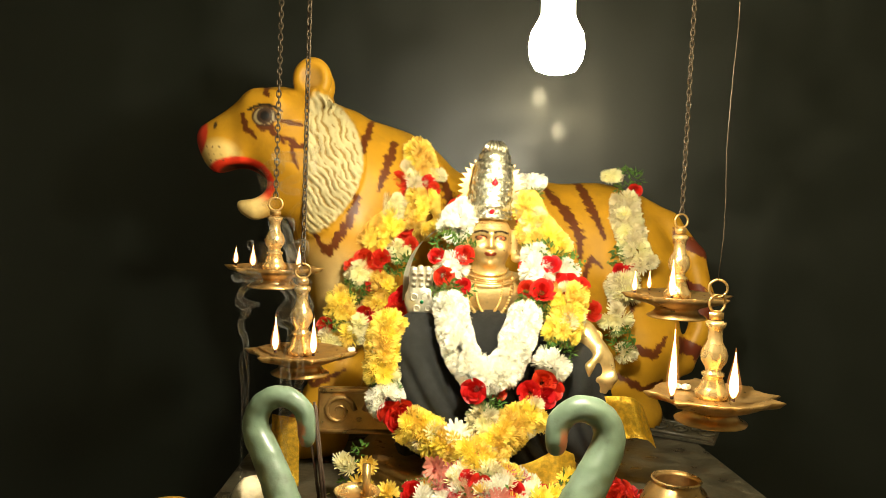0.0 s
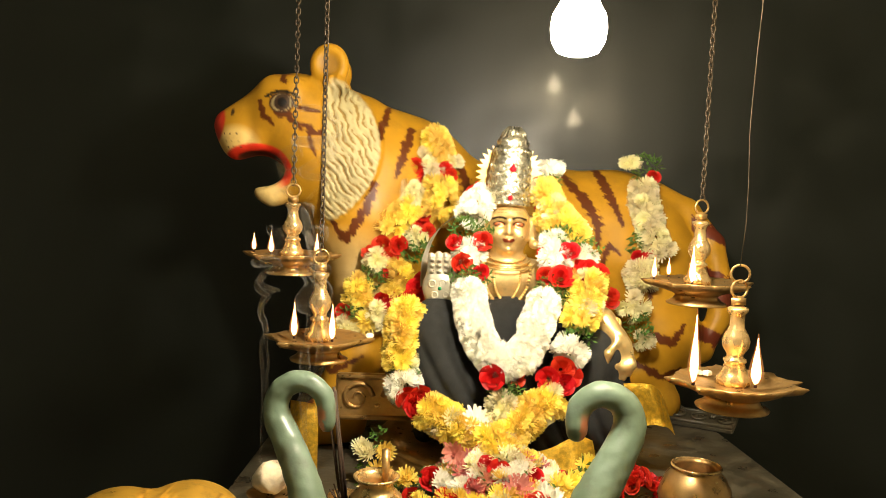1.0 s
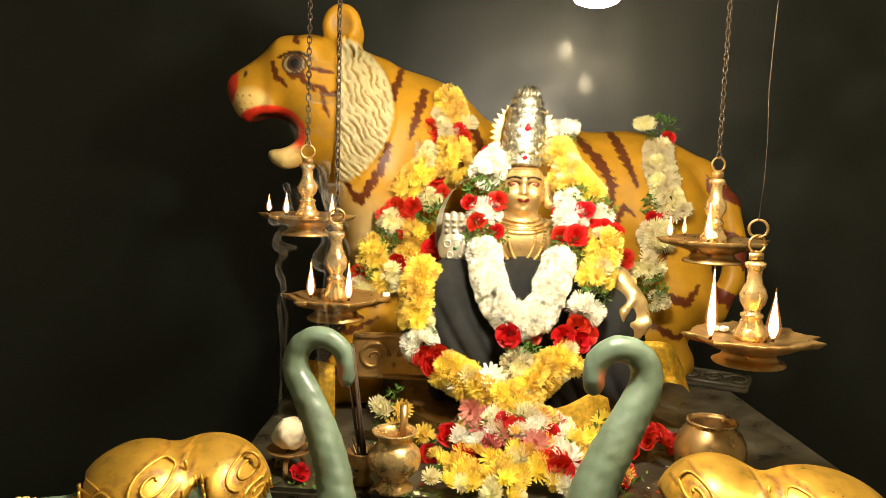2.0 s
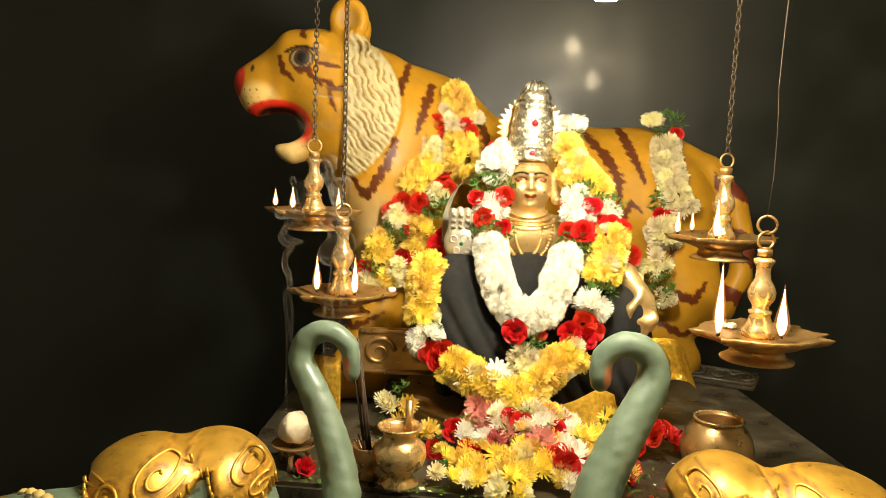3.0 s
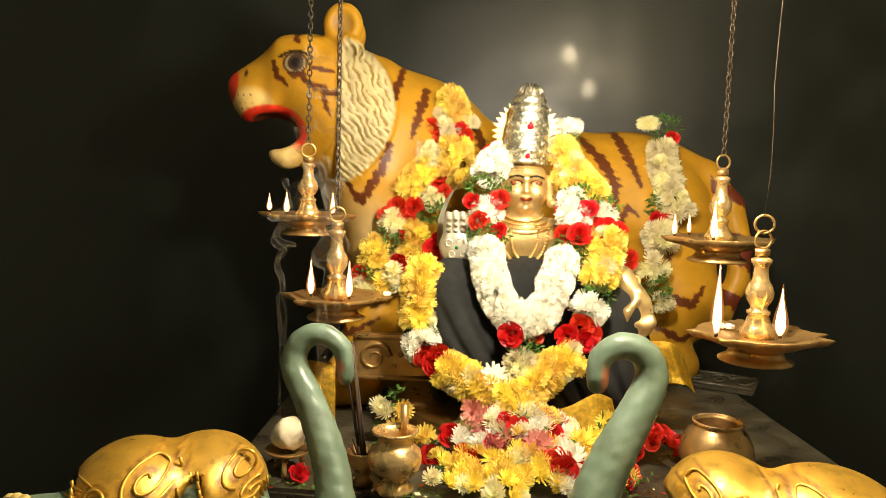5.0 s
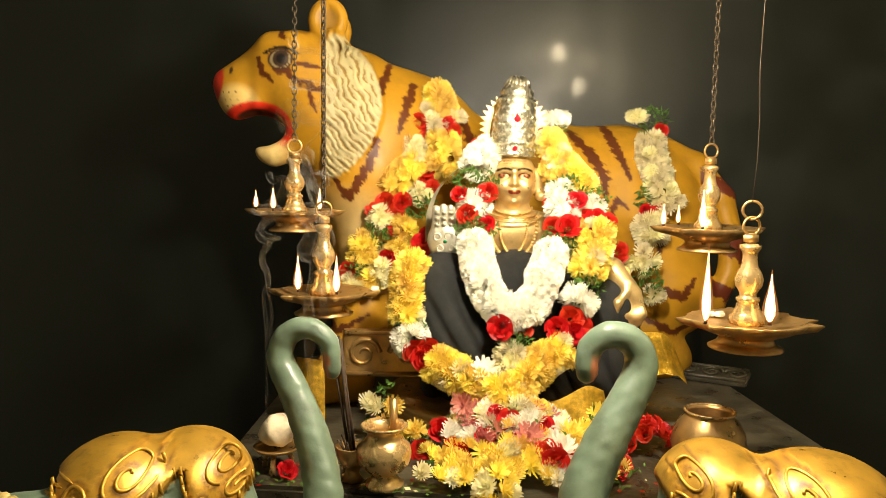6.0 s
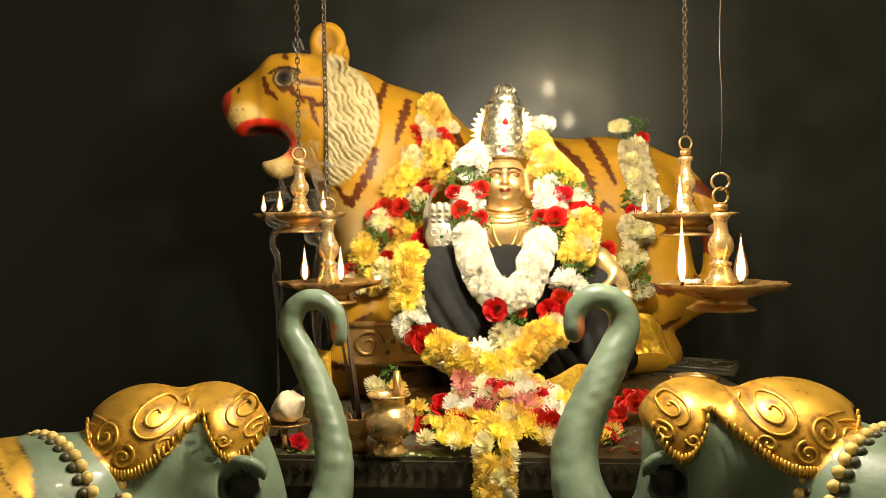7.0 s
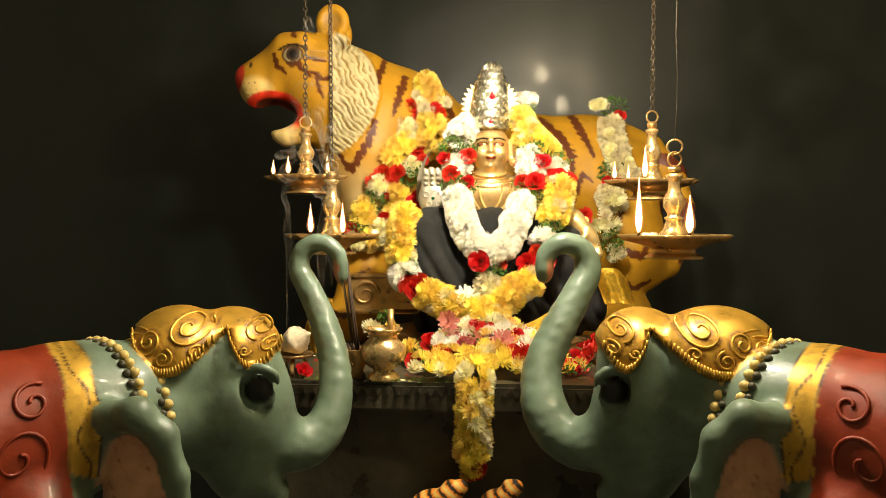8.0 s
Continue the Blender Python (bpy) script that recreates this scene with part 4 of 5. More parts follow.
def halo():
    t = thing("toothed_halo_plate", "gilded toothed halo plate behind the crown", "halo", (0.093, 1.505, 1.36))
    bm = bmesh.new()
    teeth, verts = 34, []
    for k in range(teeth * 2):
        a = math.pi * 2 * k / (teeth * 2)
        r = 0.066 if k % 2 else 0.054
        verts.append((r * math.cos(a), 0.0, 0.165 + r * 1.0 * math.sin(a)))
    front = [bm.verts.new((x, -0.002, z)) for x, y, z in verts]
    back = [bm.verts.new((x, 0.002, z)) for x, y, z in verts]
    bm.faces.new(front)
    bm.faces.new(list(reversed(back)))
    n = len(front)
    for k in range(n):
        bm.faces.new((front[k], back[k], back[(k + 1) % n], front[(k + 1) % n]))
    part("toothed_plate", bm, BRASS, t, smooth=False)
    bm = bmesh.new()
    box(bm, (-0.012, -0.002, -0.02), (0.012, 0.002, 0.115), 0.0015)
    part("stem", bm, BRASS, t, smooth=False)


halo()


# ---- black cloth round the statue ----
def cloth():
    knees = [s_line([(-0.030, 1.40, 1.262), (-0.045, 1.370, 1.23), (0.000, 1.335, 1.15), (0.045, 1.325, 1.09)], [0.034, 0.052, 0.058, 0.058], 0.03), s_ball((0.005, 1.385, 1.20), (0.082, 0.055, 0.095)),
             s_line([(0.09, 1.44, 1.24), (0.10, 1.43, 1.10)], [0.062, 0.09], 0.03), s_line([(0.17, 1.42, 1.235), (0.245, 1.385, 1.20), (0.265, 1.385, 1.10)], [0.045, 0.060, 0.07], 0.03),
             s_ball((0.09, 1.43, 1.06), (0.17, 0.10, 0.07))]

    def field(p):
        d = knees[0](p)
        for k in knees[1:]:
            d = smin(d, k(p), 0.025)
        fold = np.sin(150 * (p[0] + 0.45 * (p[2] - 1.2)) + 2.2 * np.sin(22 * p[2] + 9 * p[0])) * 0.5 + 0.5
        fold2 = np.sin(70 * (p[0] - 0.8 * (p[2] - 1.2)) + 1.5 * np.sin(30 * p[2]))
        return d + 0.0075 * fold ** 2 * np.clip((1.28 - p[2]) * 12, 0, 1) + 0.002 * fold2
    ob = sculpt("black_cloth", field, (-0.14, 1.23, 1.002), (0.36, 1.56, 1.33), 0.004, CLOTH)
    tagged(ob, "black cotton cloth draped over the statue's folded legs", "cloth")


cloth()


def brocade(points, width, label, drop=(0, 0, -1)):
    """A pleated strip of brocade along a line of points."""
    bm = bmesh.new()
    path = smooth_path(points, 8)
    rows = []
    for i, p in enumerate(path):
        w = width
        d = Vector(drop).normalized()
        fold = Vector((0, 0.0022 * math.sin(i * 0.8), 0))
        rows.append([bm.verts.new(p + d * w * k / 5 + fold * (0.3 + k / 5)) for k in range(6)])
    for a, b in zip(rows, rows[1:]):
        for k in range(5):
            bm.faces.new((a[k], b[k], b[k + 1], a[k + 1]))
    bmesh.ops.solidify(bm, geom=bm.faces[:], thickness=0.0025)
    tagged(part("brocade_hem", bm, HEM), label, "cloth", "gold brocade hems")


brocade([(0.292, 1.325, 1.172), (0.315, 1.315, 1.176), (0.342, 1.320, 1.172), (0.366, 1.345, 1.150)], 0.075, "gold brocade hem folded beside the statue's hand", (0.35, -0.1, -1))
brocade([(0.120, 1.265, 1.060), (0.165, 1.26, 1.075), (0.205, 1.265, 1.095), (0.235, 1.275, 1.085)], 0.048, "gold brocade hem lying over the plinth", (0.2, -0.4, -1))
brocade([(-0.285, 1.34, 1.115), (-0.262, 1.32, 1.118), (-0.235, 1.33, 1.112)], 0.116, "gold brocade fold beside the tiger's paw", (0.05, -0.2, -1))


def plinth():
    t = thing("plinth", "carved dark brass plinth under the seated statue", "plinth", (0.09, 1.46, TOP))
    bm = bmesh.new()
    lathe(bm, [(0.235, 0.0), (0.238, 0.008), (0.225, 0.014), (0.218, 0.022), (0.228, 0.028), (0.20, 0.034)], 48)
    part("base", bm, BRASS, t)


plinth()


# ---- carved panels ----
def carved_panel(at, turn, w, h, label, mat=BRASS):
    t = thing("carved_panel", label, "panel", at)
    t.matrix_basis = pose(*at, *turn)
    bm = bmesh.new()
    box(bm, (-w / 2, -0.006, 0), (w / 2, 0.006, h), 0.003)
    part("board", bm, mat, t, smooth=False)
    for z in (0.006, h - 0.006):
        bm = bmesh.new()
        tube(bm, [(-w / 2 + 0.004, -0.007, z), (w / 2 - 0.004, -0.007, z)], 0.004, 8)
        part("rail", bm, mat, t)
    n = max(2, int(w / (h * 0.62)))
    for k in range(n):
        bm = bmesh.new()
        cx = -w / 2 + w * (k + 0.5) / n
        s = 1 if k % 2 else -1
        tube(bm, [(cx + s * h * (0.06 + 0.017 * i) * math.cos(0.55 * i), -0.008, h / 2 + h * (0.06 + 0.017 * i) * math.sin(0.55 * i)) for i in range(18)], [0.0014 + 0.00022 * i for i in range(18)], 6)
        part("scroll", bm, mat, t)


carved_panel((-0.135, 1.375, 1.075), (0, 0, 4), 0.15, 0.085, "carved brass throne panel with leaf scrolls")
carved_panel((0.505, 1.66, TOP + 0.006), (-80, 0, -28), 0.20, 0.07, "carved dark plank lying on the altar", SLAB)


# ---- hanging brass lamps ----
def flame(parent, x, y, z, h, w):
    bm = bmesh.new()
    w *= 0.72
    lathe(bm, [(0.001, 0.0), (w * 0.55, h * 0.05), (w * 0.95, h * 0.16), (w, h * 0.27), (w * 0.80, h * 0.45), (w * 0.48, h * 0.65), (w * 0.2, h * 0.85), (0.0006, h)], 12, (x, y, z))
    core = part("flame", bm, FLAME, parent, "bright yellow flame")
    bm = bmesh.new()
    g = w * 1.55
    lathe(bm, [(0.001, -h * 0.02), (g * 0.6, h * 0.04), (g * 0.97, h * 0.16), (g, h * 0.28), (g * 0.78, h * 0.47), (g * 0.46, h * 0.68), (g * 0.2, h * 0.9), (0.0006, h * 1.1)], 12, (x, y, z))
    part("flame_mantle", bm, MANTLE, core, "thin orange outer flame")
    bm = bmesh.new()
    tube(bm, [(x, y, z - 0.004), (x + 0.001, y, z + 0.004)], [0.0025, 0.0015], 6)
    part("wick", bm, WICK, parent)


def chain(parent, a, b, link, wire):
    a, b = Vector(a), Vector(b)
    n = max(1, int((b - a).length / (link * 1.45)))
    bm = bmesh.new()
    tube(bm, [(link * 0.55 * math.cos(t), 0, link * math.sin(t)) for t in [2 * math.pi * i / 12 for i in range(12)]], wire, 6, True)
    mesh = bpy.data.meshes.new("chain_link")
    bm.to_mesh(mesh)
    bm.free()
    mesh.shade_smooth()
    for k in range(n):
        ob = link_mesh("chain_link", mesh, IRON, parent)
        p = a.lerp(b, (k + 0.5) / n)
        d = (b - a).normalized().to_track_quat("Z", "Y").to_matrix().to_4x4()
        ob.matrix_basis = Matrix.Translation(p) @ d @ pose(0, 0, 0, 0, 0, 35 + 90 * (k % 2))


def hanging_lamp(at, r, stem, label, spouts, flames, turn=0.0, hang=None, wire=False, loops=1, foot=True, lean=(0.0, 0.0)):
    """A scalloped oil dish on a foot with a turned stem; flames: (angle, share of r, height, width)."""
    t = thing("hanging_oil_lamp", label, "oil lamp", at, "hanging oil lamps")
    bm = bmesh.new()
    prof = [(0.30, -0.46), (0.56, -0.455), (0.57, -0.43), (0.46, -0.37), (0.40, -0.29), (0.46, -0.24), (0.64, -0.18), (0.82, -0.09), (0.90, 0.0), (0.88, 0.015), (0.80, -0.015), (0.60, -0.06), (0.20, -0.075)]

    def lip(a, i):
        if i not in (7, 8, 9):
            return 1.0
        best = 0.0
        for s in spouts:
            dd = math.atan2(math.sin(a - s), math.cos(a - s))
            best = max(best, math.exp(-(dd / 0.13) ** 2) * 0.12 + 0.10 * math.exp(-(dd / 0.06) ** 2))
        return 1.0 + best + 0.018 * math.cos(26 * a)
    lathe(bm, [(q * r, z * r) for q, z in prof], 96, wave=lip)
    dish = part("dish", bm, BRASS, t)
    bm = bmesh.new()
    s = stem
    turned = [(0.24, -0.07), (0.25, 0.03), (0.20, 0.08), (0.14, 0.22), (0.165, 0.24), (0.165, 0.27), (0.12, 0.29), (0.12, 0.33), (0.185, 0.42), (0.20, 0.50), (0.17, 0.58), (0.115, 0.66), (0.10, 0.76), (0.115, 0.83), (0.15, 0.87), (0.15, 0.91), (0.09, 0.93)]
    k = s / 0.093
    lathe(bm, [(q * 0.093, -0.07 * r if i == 0 else z * s) for i, (q, z) in enumerate(turned)], 28)
    part("stem", bm, BRASS_BRIGHT, t, "polished turned brass stem")
    bm = bmesh.new()
    box(bm, (-0.010, -0.0035, s * 0.92), (0.010, 0.0035, s * 1.06), 0.003)
    part("lug", bm, BRASS, t)
    z = s * 1.06
    for i in range(loops):
        bm = bmesh.new()
        rr = 0.012
        c = z + rr * 0.75 + i * 0.021
        if i % 2 == 0:
            tube(bm, [(rr * math.cos(a), 0.3 * rr * math.cos(a), c + rr * math.sin(a)) for a in [2 * math.pi * q / 20 for q in range(20)]], 0.0019, 8, True)
        else:
            tube(bm, [(rr * math.cos(a), -0.2 * rr * math.cos(a), c + rr * math.sin(a)) for a in [2 * math.pi * q / 20 for q in range(20)]], 0.0019, 8, True)
        part("ring", bm, BRASS, t)
    top = (lean[0], lean[1], 2.9 - at[2])
    low = (0, 0, z + 0.02 + (loops - 1) * 0.021)
    if wire:
        bm = bmesh.new()
        rnd = random.Random(7)
        n = 26
        tube(bm, [(low[0] + (top[0] - low[0]) * i / n + rnd.uniform(-0.0025, 0.0025) * (1.6 if i < 8 else 0.8), rnd.uniform(-0.002, 0.002), low[2] + (top[2] - low[2]) * i / n) for i in range(n + 1)], 0.00055, 5)
        part("wire", bm, IRON, t, "thin twisted wire")
    else:
        chain(t, low, top, 0.0070, 0.0014)
    for a, q, h, w in flames:
        flame(dish, q * r * math.cos(a), q * r * math.sin(a), 0.004, h, w)
    return t


PI = math.pi
lamp = hanging_lamp((-0.306, 1.425, 1.366), 0.083, 0.100, "brass hanging oil lamp with three small flames on chain", (PI, 0.0, -0.9, -2.2, 1.6), [(PI, 0.85, 0.030, 0.0055), (-2.2, 0.60, 0.036, 0.0065), (-0.65, 0.80, 0.036, 0.006)], loops=1, lean=(0.004, 0.01))
hanging_lamp((-0.2245, 1.265, 1.244), 0.0835, 0.116, "brass hanging oil lamp wrapped in incense smoke", (PI, 0.0, -1.2, 1.6, -2.2), [(-2.6, 0.52, 0.054, 0.0072), (-0.95, 0.55, 0.056, 0.0072)], loops=1, lean=(-0.005, 0.02))
hanging_lamp((0.414, 1.345, 1.352), 0.088, 0.112, "brass hanging oil lamp on chain beside the tiger", (PI, 0.0, -0.8, -2.3, 1.6), [(PI, 0.85, 0.034, 0.006), (-2.0, 0.75, 0.060, 0.0075), (2.2, 0.7, 0.03, 0.005)], loops=1, lean=(0.01, 0.02))
hanging_lamp((0.382, 1.060, 1.247), 0.086, 0.110, "brass oil lamp hung on thin wire, two tall flames", (PI, 0.0, -0.45, -2.4, 1.5, 0.6), [(-2.62, 0.90, 0.090, 0.0078), (-1.2, 0.48, 0.062, 0.009)], wire=True, loops=2, lean=(0.03, 0.0))


def camphor(at, turn):
    bm = bmesh.new()
    box(bm, (-0.006, -0.005, 0), (0.006, 0.005, 0.007), 0.0015)
    ob = part("camphor_cube", bm, CAMPHOR, smooth=False)
    ob.matrix_basis = pose(*at, 0, 0, turn)
    tagged(ob, "small white camphor cube lying in a lamp dish", "camphor", "camphor cubes")


for at, turn in (((0.345, 1.100, 1.2435), 10), ((0.358, 1.097, 1.2435), 35), ((-0.142, 1.270, 1.2450), 15)):
    camphor(at, turn)


# ---- flowers ----
def mum_mesh(name, mat, rings, rnd, curl=0.35, centre=None):
    bm = bmesh.new()
    for n, r, up, w in rings:
        off = rnd.uniform(0, 6)
        for k in range(n):
            a = off + 2 * PI * (k + rnd.uniform(-0.25, 0.25)) / n
            e = up + rnd.uniform(-0.14, 0.14)
            l = r * rnd.uniform(0.85, 1.1)
            c, q = Vector((math.cos(a), math.sin(a), 0)), Vector((-math.sin(a), math.cos(a), 0))
            z = Vector((0, 0, 1))
            row = []
            for s, wid in ((0.05, 0.45), (0.45, 1.0), (0.8, 1.0), (1.0, 0.62)):
                ang = e + curl * s
                p = c * l * s * math.cos(ang) + z * l * s * math.sin(ang)
                row.append((bm.verts.new(p - q * w * wid + z * 0.03), bm.verts.new(p + q * w * wid + z * 0.03)))
            for a0, b0 in zip(row, row[1:]):
                bm.faces.new((a0[0], a0[1], b0[1], b0[0]))
    mesh = bpy.data.meshes.new(name)
    bm.to_mesh(mesh)
    bm.free()
    mesh.materials.append(mat)
    return mesh


def rose_mesh(name, mat, rnd):
    bm = bmesh.new()
    for j, (n, r, h, out) in enumerate(((3, 0.22, 0.62, 0.05), (4, 0.42, 0.66, 0.16), (5, 0.66, 0.60, 0.32), (6, 0.92, 0.46, 0.55))):
        for k in range(n):
            a0 = j * 0.7 + 2 * PI * k / n
            span = 2 * PI / n * rnd.uniform(0.62, 0.85)
            a0 += rnd.uniform(-0.3, 0.3)
            wave = rnd.uniform(-0.14, 0.14)
            h = h * rnd.uniform(0.85, 1.1)
            grid = []
            for i in range(5):
                a = a0 + span * (i / 4 - 0.5) * 1.5
                edge = 1 - 0.35 * abs(i / 4 - 0.5) * 2
                col = []
                for m in range(4):
                    t = m / 3
                    q = r * (0.45 + 0.55 * t ** 0.7) + out * 0.25 * t ** 3 + 0.03 * (i - 2) / 2
                    q *= 1 + wave * (i - 2) / 2
                    col.append(bm.verts.new((q * math.cos(a), q * math.sin(a), -0.25 + (h + 0.25) * t * edge - (0.22 * out * t ** 4))))
                grid.append(col)
            for i in range(4):
                for m in range(3):
                    bm.faces.new((grid[i][m], grid[i + 1][m], grid[i + 1][m + 1], grid[i][m + 1]))
    mesh = bpy.data.meshes.new(name)
    bm.to_mesh(mesh)
    bm.free()
    mesh.materials.append(mat)
    mesh.shade_smooth()
    return mesh


def sprig_mesh(name, mat, rnd, n=16):
    bm = bmesh.new()
    for k in range(n):
        base = Vector((rnd.uniform(-0.6, 0.6), rnd.uniform(-0.6, 0.6), rnd.uniform(-0.2, 0.5)))
        d = Vector((rnd.uniform(-1, 1), rnd.uniform(-1, 1), rnd.uniform(-0.2, 1))).normalized()
        s = d.cross(Vector((rnd.uniform(-1, 1), rnd.uniform(-1, 1), 0.3))).normalized()
        l, w = rnd.uniform(0.5, 0.9), rnd.uniform(0.10, 0.18)
        up = d.cross(s) * 0.12
        v = [base, base + d * l * 0.45 + s * w, base + d * l + up, base + d * l * 0.45 - s * w]
        bm.faces.new([bm.verts.new(p) for p in v])
    mesh = bpy.data.meshes.new(name)
    bm.to_mesh(mesh)
    bm.free()
    mesh.materials.append(mat)
    return mesh


RND = random.Random(11)
FULL = ((22, 1.0, 0.04, 0.072), (22, 0.98, 0.30, 0.072), (18, 0.92, 0.60, 0.070), (14, 0.82, 0.90, 0.066), (9, 0.70, 1.20, 0.055), (5, 0.60, 1.42, 0.05))
OPEN = ((15, 1.0, 0.0, 0.11), (12, 0.85, 0.3, 0.10), (8, 0.35, 0.9, 0.08))
KINDS = {
    "w": ("white_flower", [mum_mesh("white_mum", WHITE_PETAL, FULL, RND) for _ in range(3)]),
    "c": ("cream_flower", [mum_mesh("cream_mum", CREAM_PETAL, FULL, RND) for _ in range(3)]),
    "y": ("yellow_flower", [mum_mesh("yellow_mum", YELLOW_PETAL, FULL, RND) for _ in range(3)]),
    "r": ("red_rose", [rose_mesh("red_rose", RED_PETAL, RND) for _ in range(4)]),
    "p": ("pink_flower", [mum_mesh("pink_lotus", PINK_PETAL, OPEN, RND)]),
    "o": ("open_daisy", [mum_mesh("open_daisy", WHITE_PETAL, OPEN, RND)]),
    "g": ("leaf_sprig", [sprig_mesh("leaf_sprig", LEAF, RND) for _ in range(3)]),
}


def bloom(parent, kind, p, facing, size):
    name, meshes = KINDS[kind]
    ob = new(name, RND.choice(meshes))
    ob.parent = parent
    f = (Vector(facing).normalized() + Vector([RND.uniform(-0.35, 0.35) for _ in range(3)])).normalized()
    size *= 0.88 if kind == "r" else 1.0
    rot = f.to_track_quat("Z", "Y").to_matrix().to_4x4()
    ob.matrix_basis = Matrix.Translation(p) @ rot @ pose(0, 0, 0, 0, 0, RND.uniform(0, 360)) @ Matrix.Scale(size * RND.uniform(0.9, 1.12), 4)
    return ob


def rope(parent, runs, radius=0.018, size=0.017, step=0.017, around=6, back=True):
    """Strings blooms round a line: runs of (kinds, points)."""
    for kinds, pts in runs:
        path = smooth_path(pts, 10) if len(pts) > 1 else [Vector(pts[0])]
        if len(path) == 1:
            cluster(parent, kinds, pts[0], radius * 1.1, size, around)
            continue
        length, marks = 0.0, []
        acc = 0.0
        for a, b in zip(path, path[1:]):
            acc += (b - a).length
            if acc >= step or not marks:
                marks.append((a.lerp(b, 0.5), (b - a).normalized()))
                acc = 0.0
        for i, (p, d) in enumerate(marks):
            u = d.cross(Vector((0, -1, 0)))
            u = u.normalized() if u.length > 0.05 else Vector((1, 0, 0))
            v = d.cross(u).normalized()
            for k in range(around):
                a = 2 * PI * (k + 0.5 * (i % 2)) / around + RND.uniform(-0.25, 0.25)
                out = u * math.cos(a) + v * math.sin(a)
                if out.y > 0.75 and not back:
                    continue
                bloom(parent, RND.choice(kinds), p + out * radius * RND.uniform(0.6, 0.85), out + d * RND.uniform(-0.25, 0.25), size)


def cluster(parent, kinds, p, radius, size, n=7):
    p = Vector(p)
    for k in range(n):
        a = 2 * PI * k / max(1, n - 1)
        out = Vector((math.cos(a), -0.9, math.sin(a))) if k else Vector((0, -1, 0))
        if len(kinds) == 1 and n == 1:
            out = Vector((0, -1, 0.25))
        off = Vector((math.cos(a) * radius * 0.62, RND.uniform(-0.2, 0.2) * radius, math.sin(a) * radius * 0.62)) if k else Vector((0, -0.35 * radius, 0))
        bloom(parent, RND.choice(kinds), p + off, out, size)


def garland(label):
    return thing("flower_garland", label, "garland", (0, 0, 0), "flower garlands")

neck_garland = garland("long white, yellow and red garland hanging round the statue's neck")
rope(neck_garland, [("w", [(0.043, 1.470, 1.475), (0.027, 1.440, 1.458), (0.017, 1.420, 1.440)])], 0.024, 0.019, 0.015, 7)
cluster(neck_garland, "g", (0.011, 1.400, 1.418), 0.034, 0.016, 10)
cluster(neck_garland, "g", (0.044, 1.410, 1.424), 0.02, 0.014, 5)
cluster(neck_garland, "r", (-0.008, 1.385, 1.400), 0.012, 0.019, 1)
cluster(neck_garland, "r", (0.041, 1.385, 1.403), 0.012, 0.02, 1)
cluster(neck_garland, "w", (0.018, 1.385, 1.381), 0.026, 0.018, 8)
cluster(neck_garland, "r", (0.006, 1.365, 1.366), 0.01, 0.022, 1)
cluster(neck_garland, "r", (0.041, 1.370, 1.350), 0.01, 0.016, 1)
cluster(neck_garland, "g", (0.013, 1.365, 1.338), 0.028, 0.016, 8)
cluster(neck_garland, "g", (0.036, 1.370, 1.335), 0.02, 0.014, 5)
rope(neck_garland, [("w", [(0.021, 1.350, 1.322), (0.025, 1.325, 1.289), (0.040, 1.295, 1.246), (0.066, 1.275, 1.212), (0.087, 1.270, 1.211)])], 0.026, 0.0145, 0.0105, 10)
rope(neck_garland, [("w", [(0.087, 1.270, 1.211), (0.109, 1.275, 1.219), (0.131, 1.295, 1.254), (0.147, 1.325, 1.293), (0.154, 1.345, 1.314)])], 0.026, 0.0145, 0.0105, 10)
cluster(neck_garland, "g", (0.160, 1.350, 1.320), 0.032, 0.016, 10)
cluster(neck_garland, "g", (0.177, 1.360, 1.326), 0.024, 0.015, 6)
cluster(neck_garland, "r", (0.153, 1.360, 1.349), 0.01, 0.02, 1)
cluster(neck_garland, "r", (0.179, 1.352, 1.349), 0.01, 0.022, 1)
cluster(neck_garland, "w", (0.173, 1.380, 1.374), 0.026, 0.018, 8)
cluster(neck_garland, "r", (0.197, 1.380, 1.393), 0.01, 0.018, 1)
cluster(neck_garland, "r", (0.150, 1.395, 1.385), 0.01, 0.014, 1)
cluster(neck_garland, "w", (0.171, 1.395, 1.403), 0.022, 0.017, 6)
cluster(neck_garland, "g", (0.184, 1.400, 1.413), 0.03, 0.016, 8)
cluster(neck_garland, "g", (0.159, 1.410, 1.410), 0.016, 0.013, 4)
rope(neck_garland, [("yyyyyc", [(0.158, 1.490, 1.502), (0.170, 1.470, 1.479), (0.184, 1.450, 1.456), (0.204, 1.435, 1.429), (0.230, 1.430, 1.407)])], 0.021, 0.018, 0.014, 7)
rope(neck_garland, [("yyyyyc", [(0.165, 1.460, 1.450), (0.183, 1.430, 1.428)])], 0.02, 0.018, 0.015, 7)
cluster(neck_garland, "g", (0.234, 1.410, 1.392), 0.024, 0.015, 6)
cluster(neck_garland, "w", (0.226, 1.400, 1.381), 0.018, 0.016, 5)
cluster(neck_garland, "r", (0.229, 1.380, 1.359), 0.01, 0.022, 1)
cluster(neck_garland, "r", (0.251, 1.390, 1.354), 0.01, 0.018, 1)
cluster(neck_garland, "r", (0.215, 1.385, 1.365), 0.01, 0.016, 1)
rope(neck_garland, [("yyyyyc", [(0.230, 1.370, 1.343), (0.225, 1.350, 1.308), (0.212, 1.330, 1.261)])], 0.025, 0.019, 0.014, 7)
cluster(neck_garland, "g", (0.207, 1.315, 1.246), 0.028, 0.015, 8)
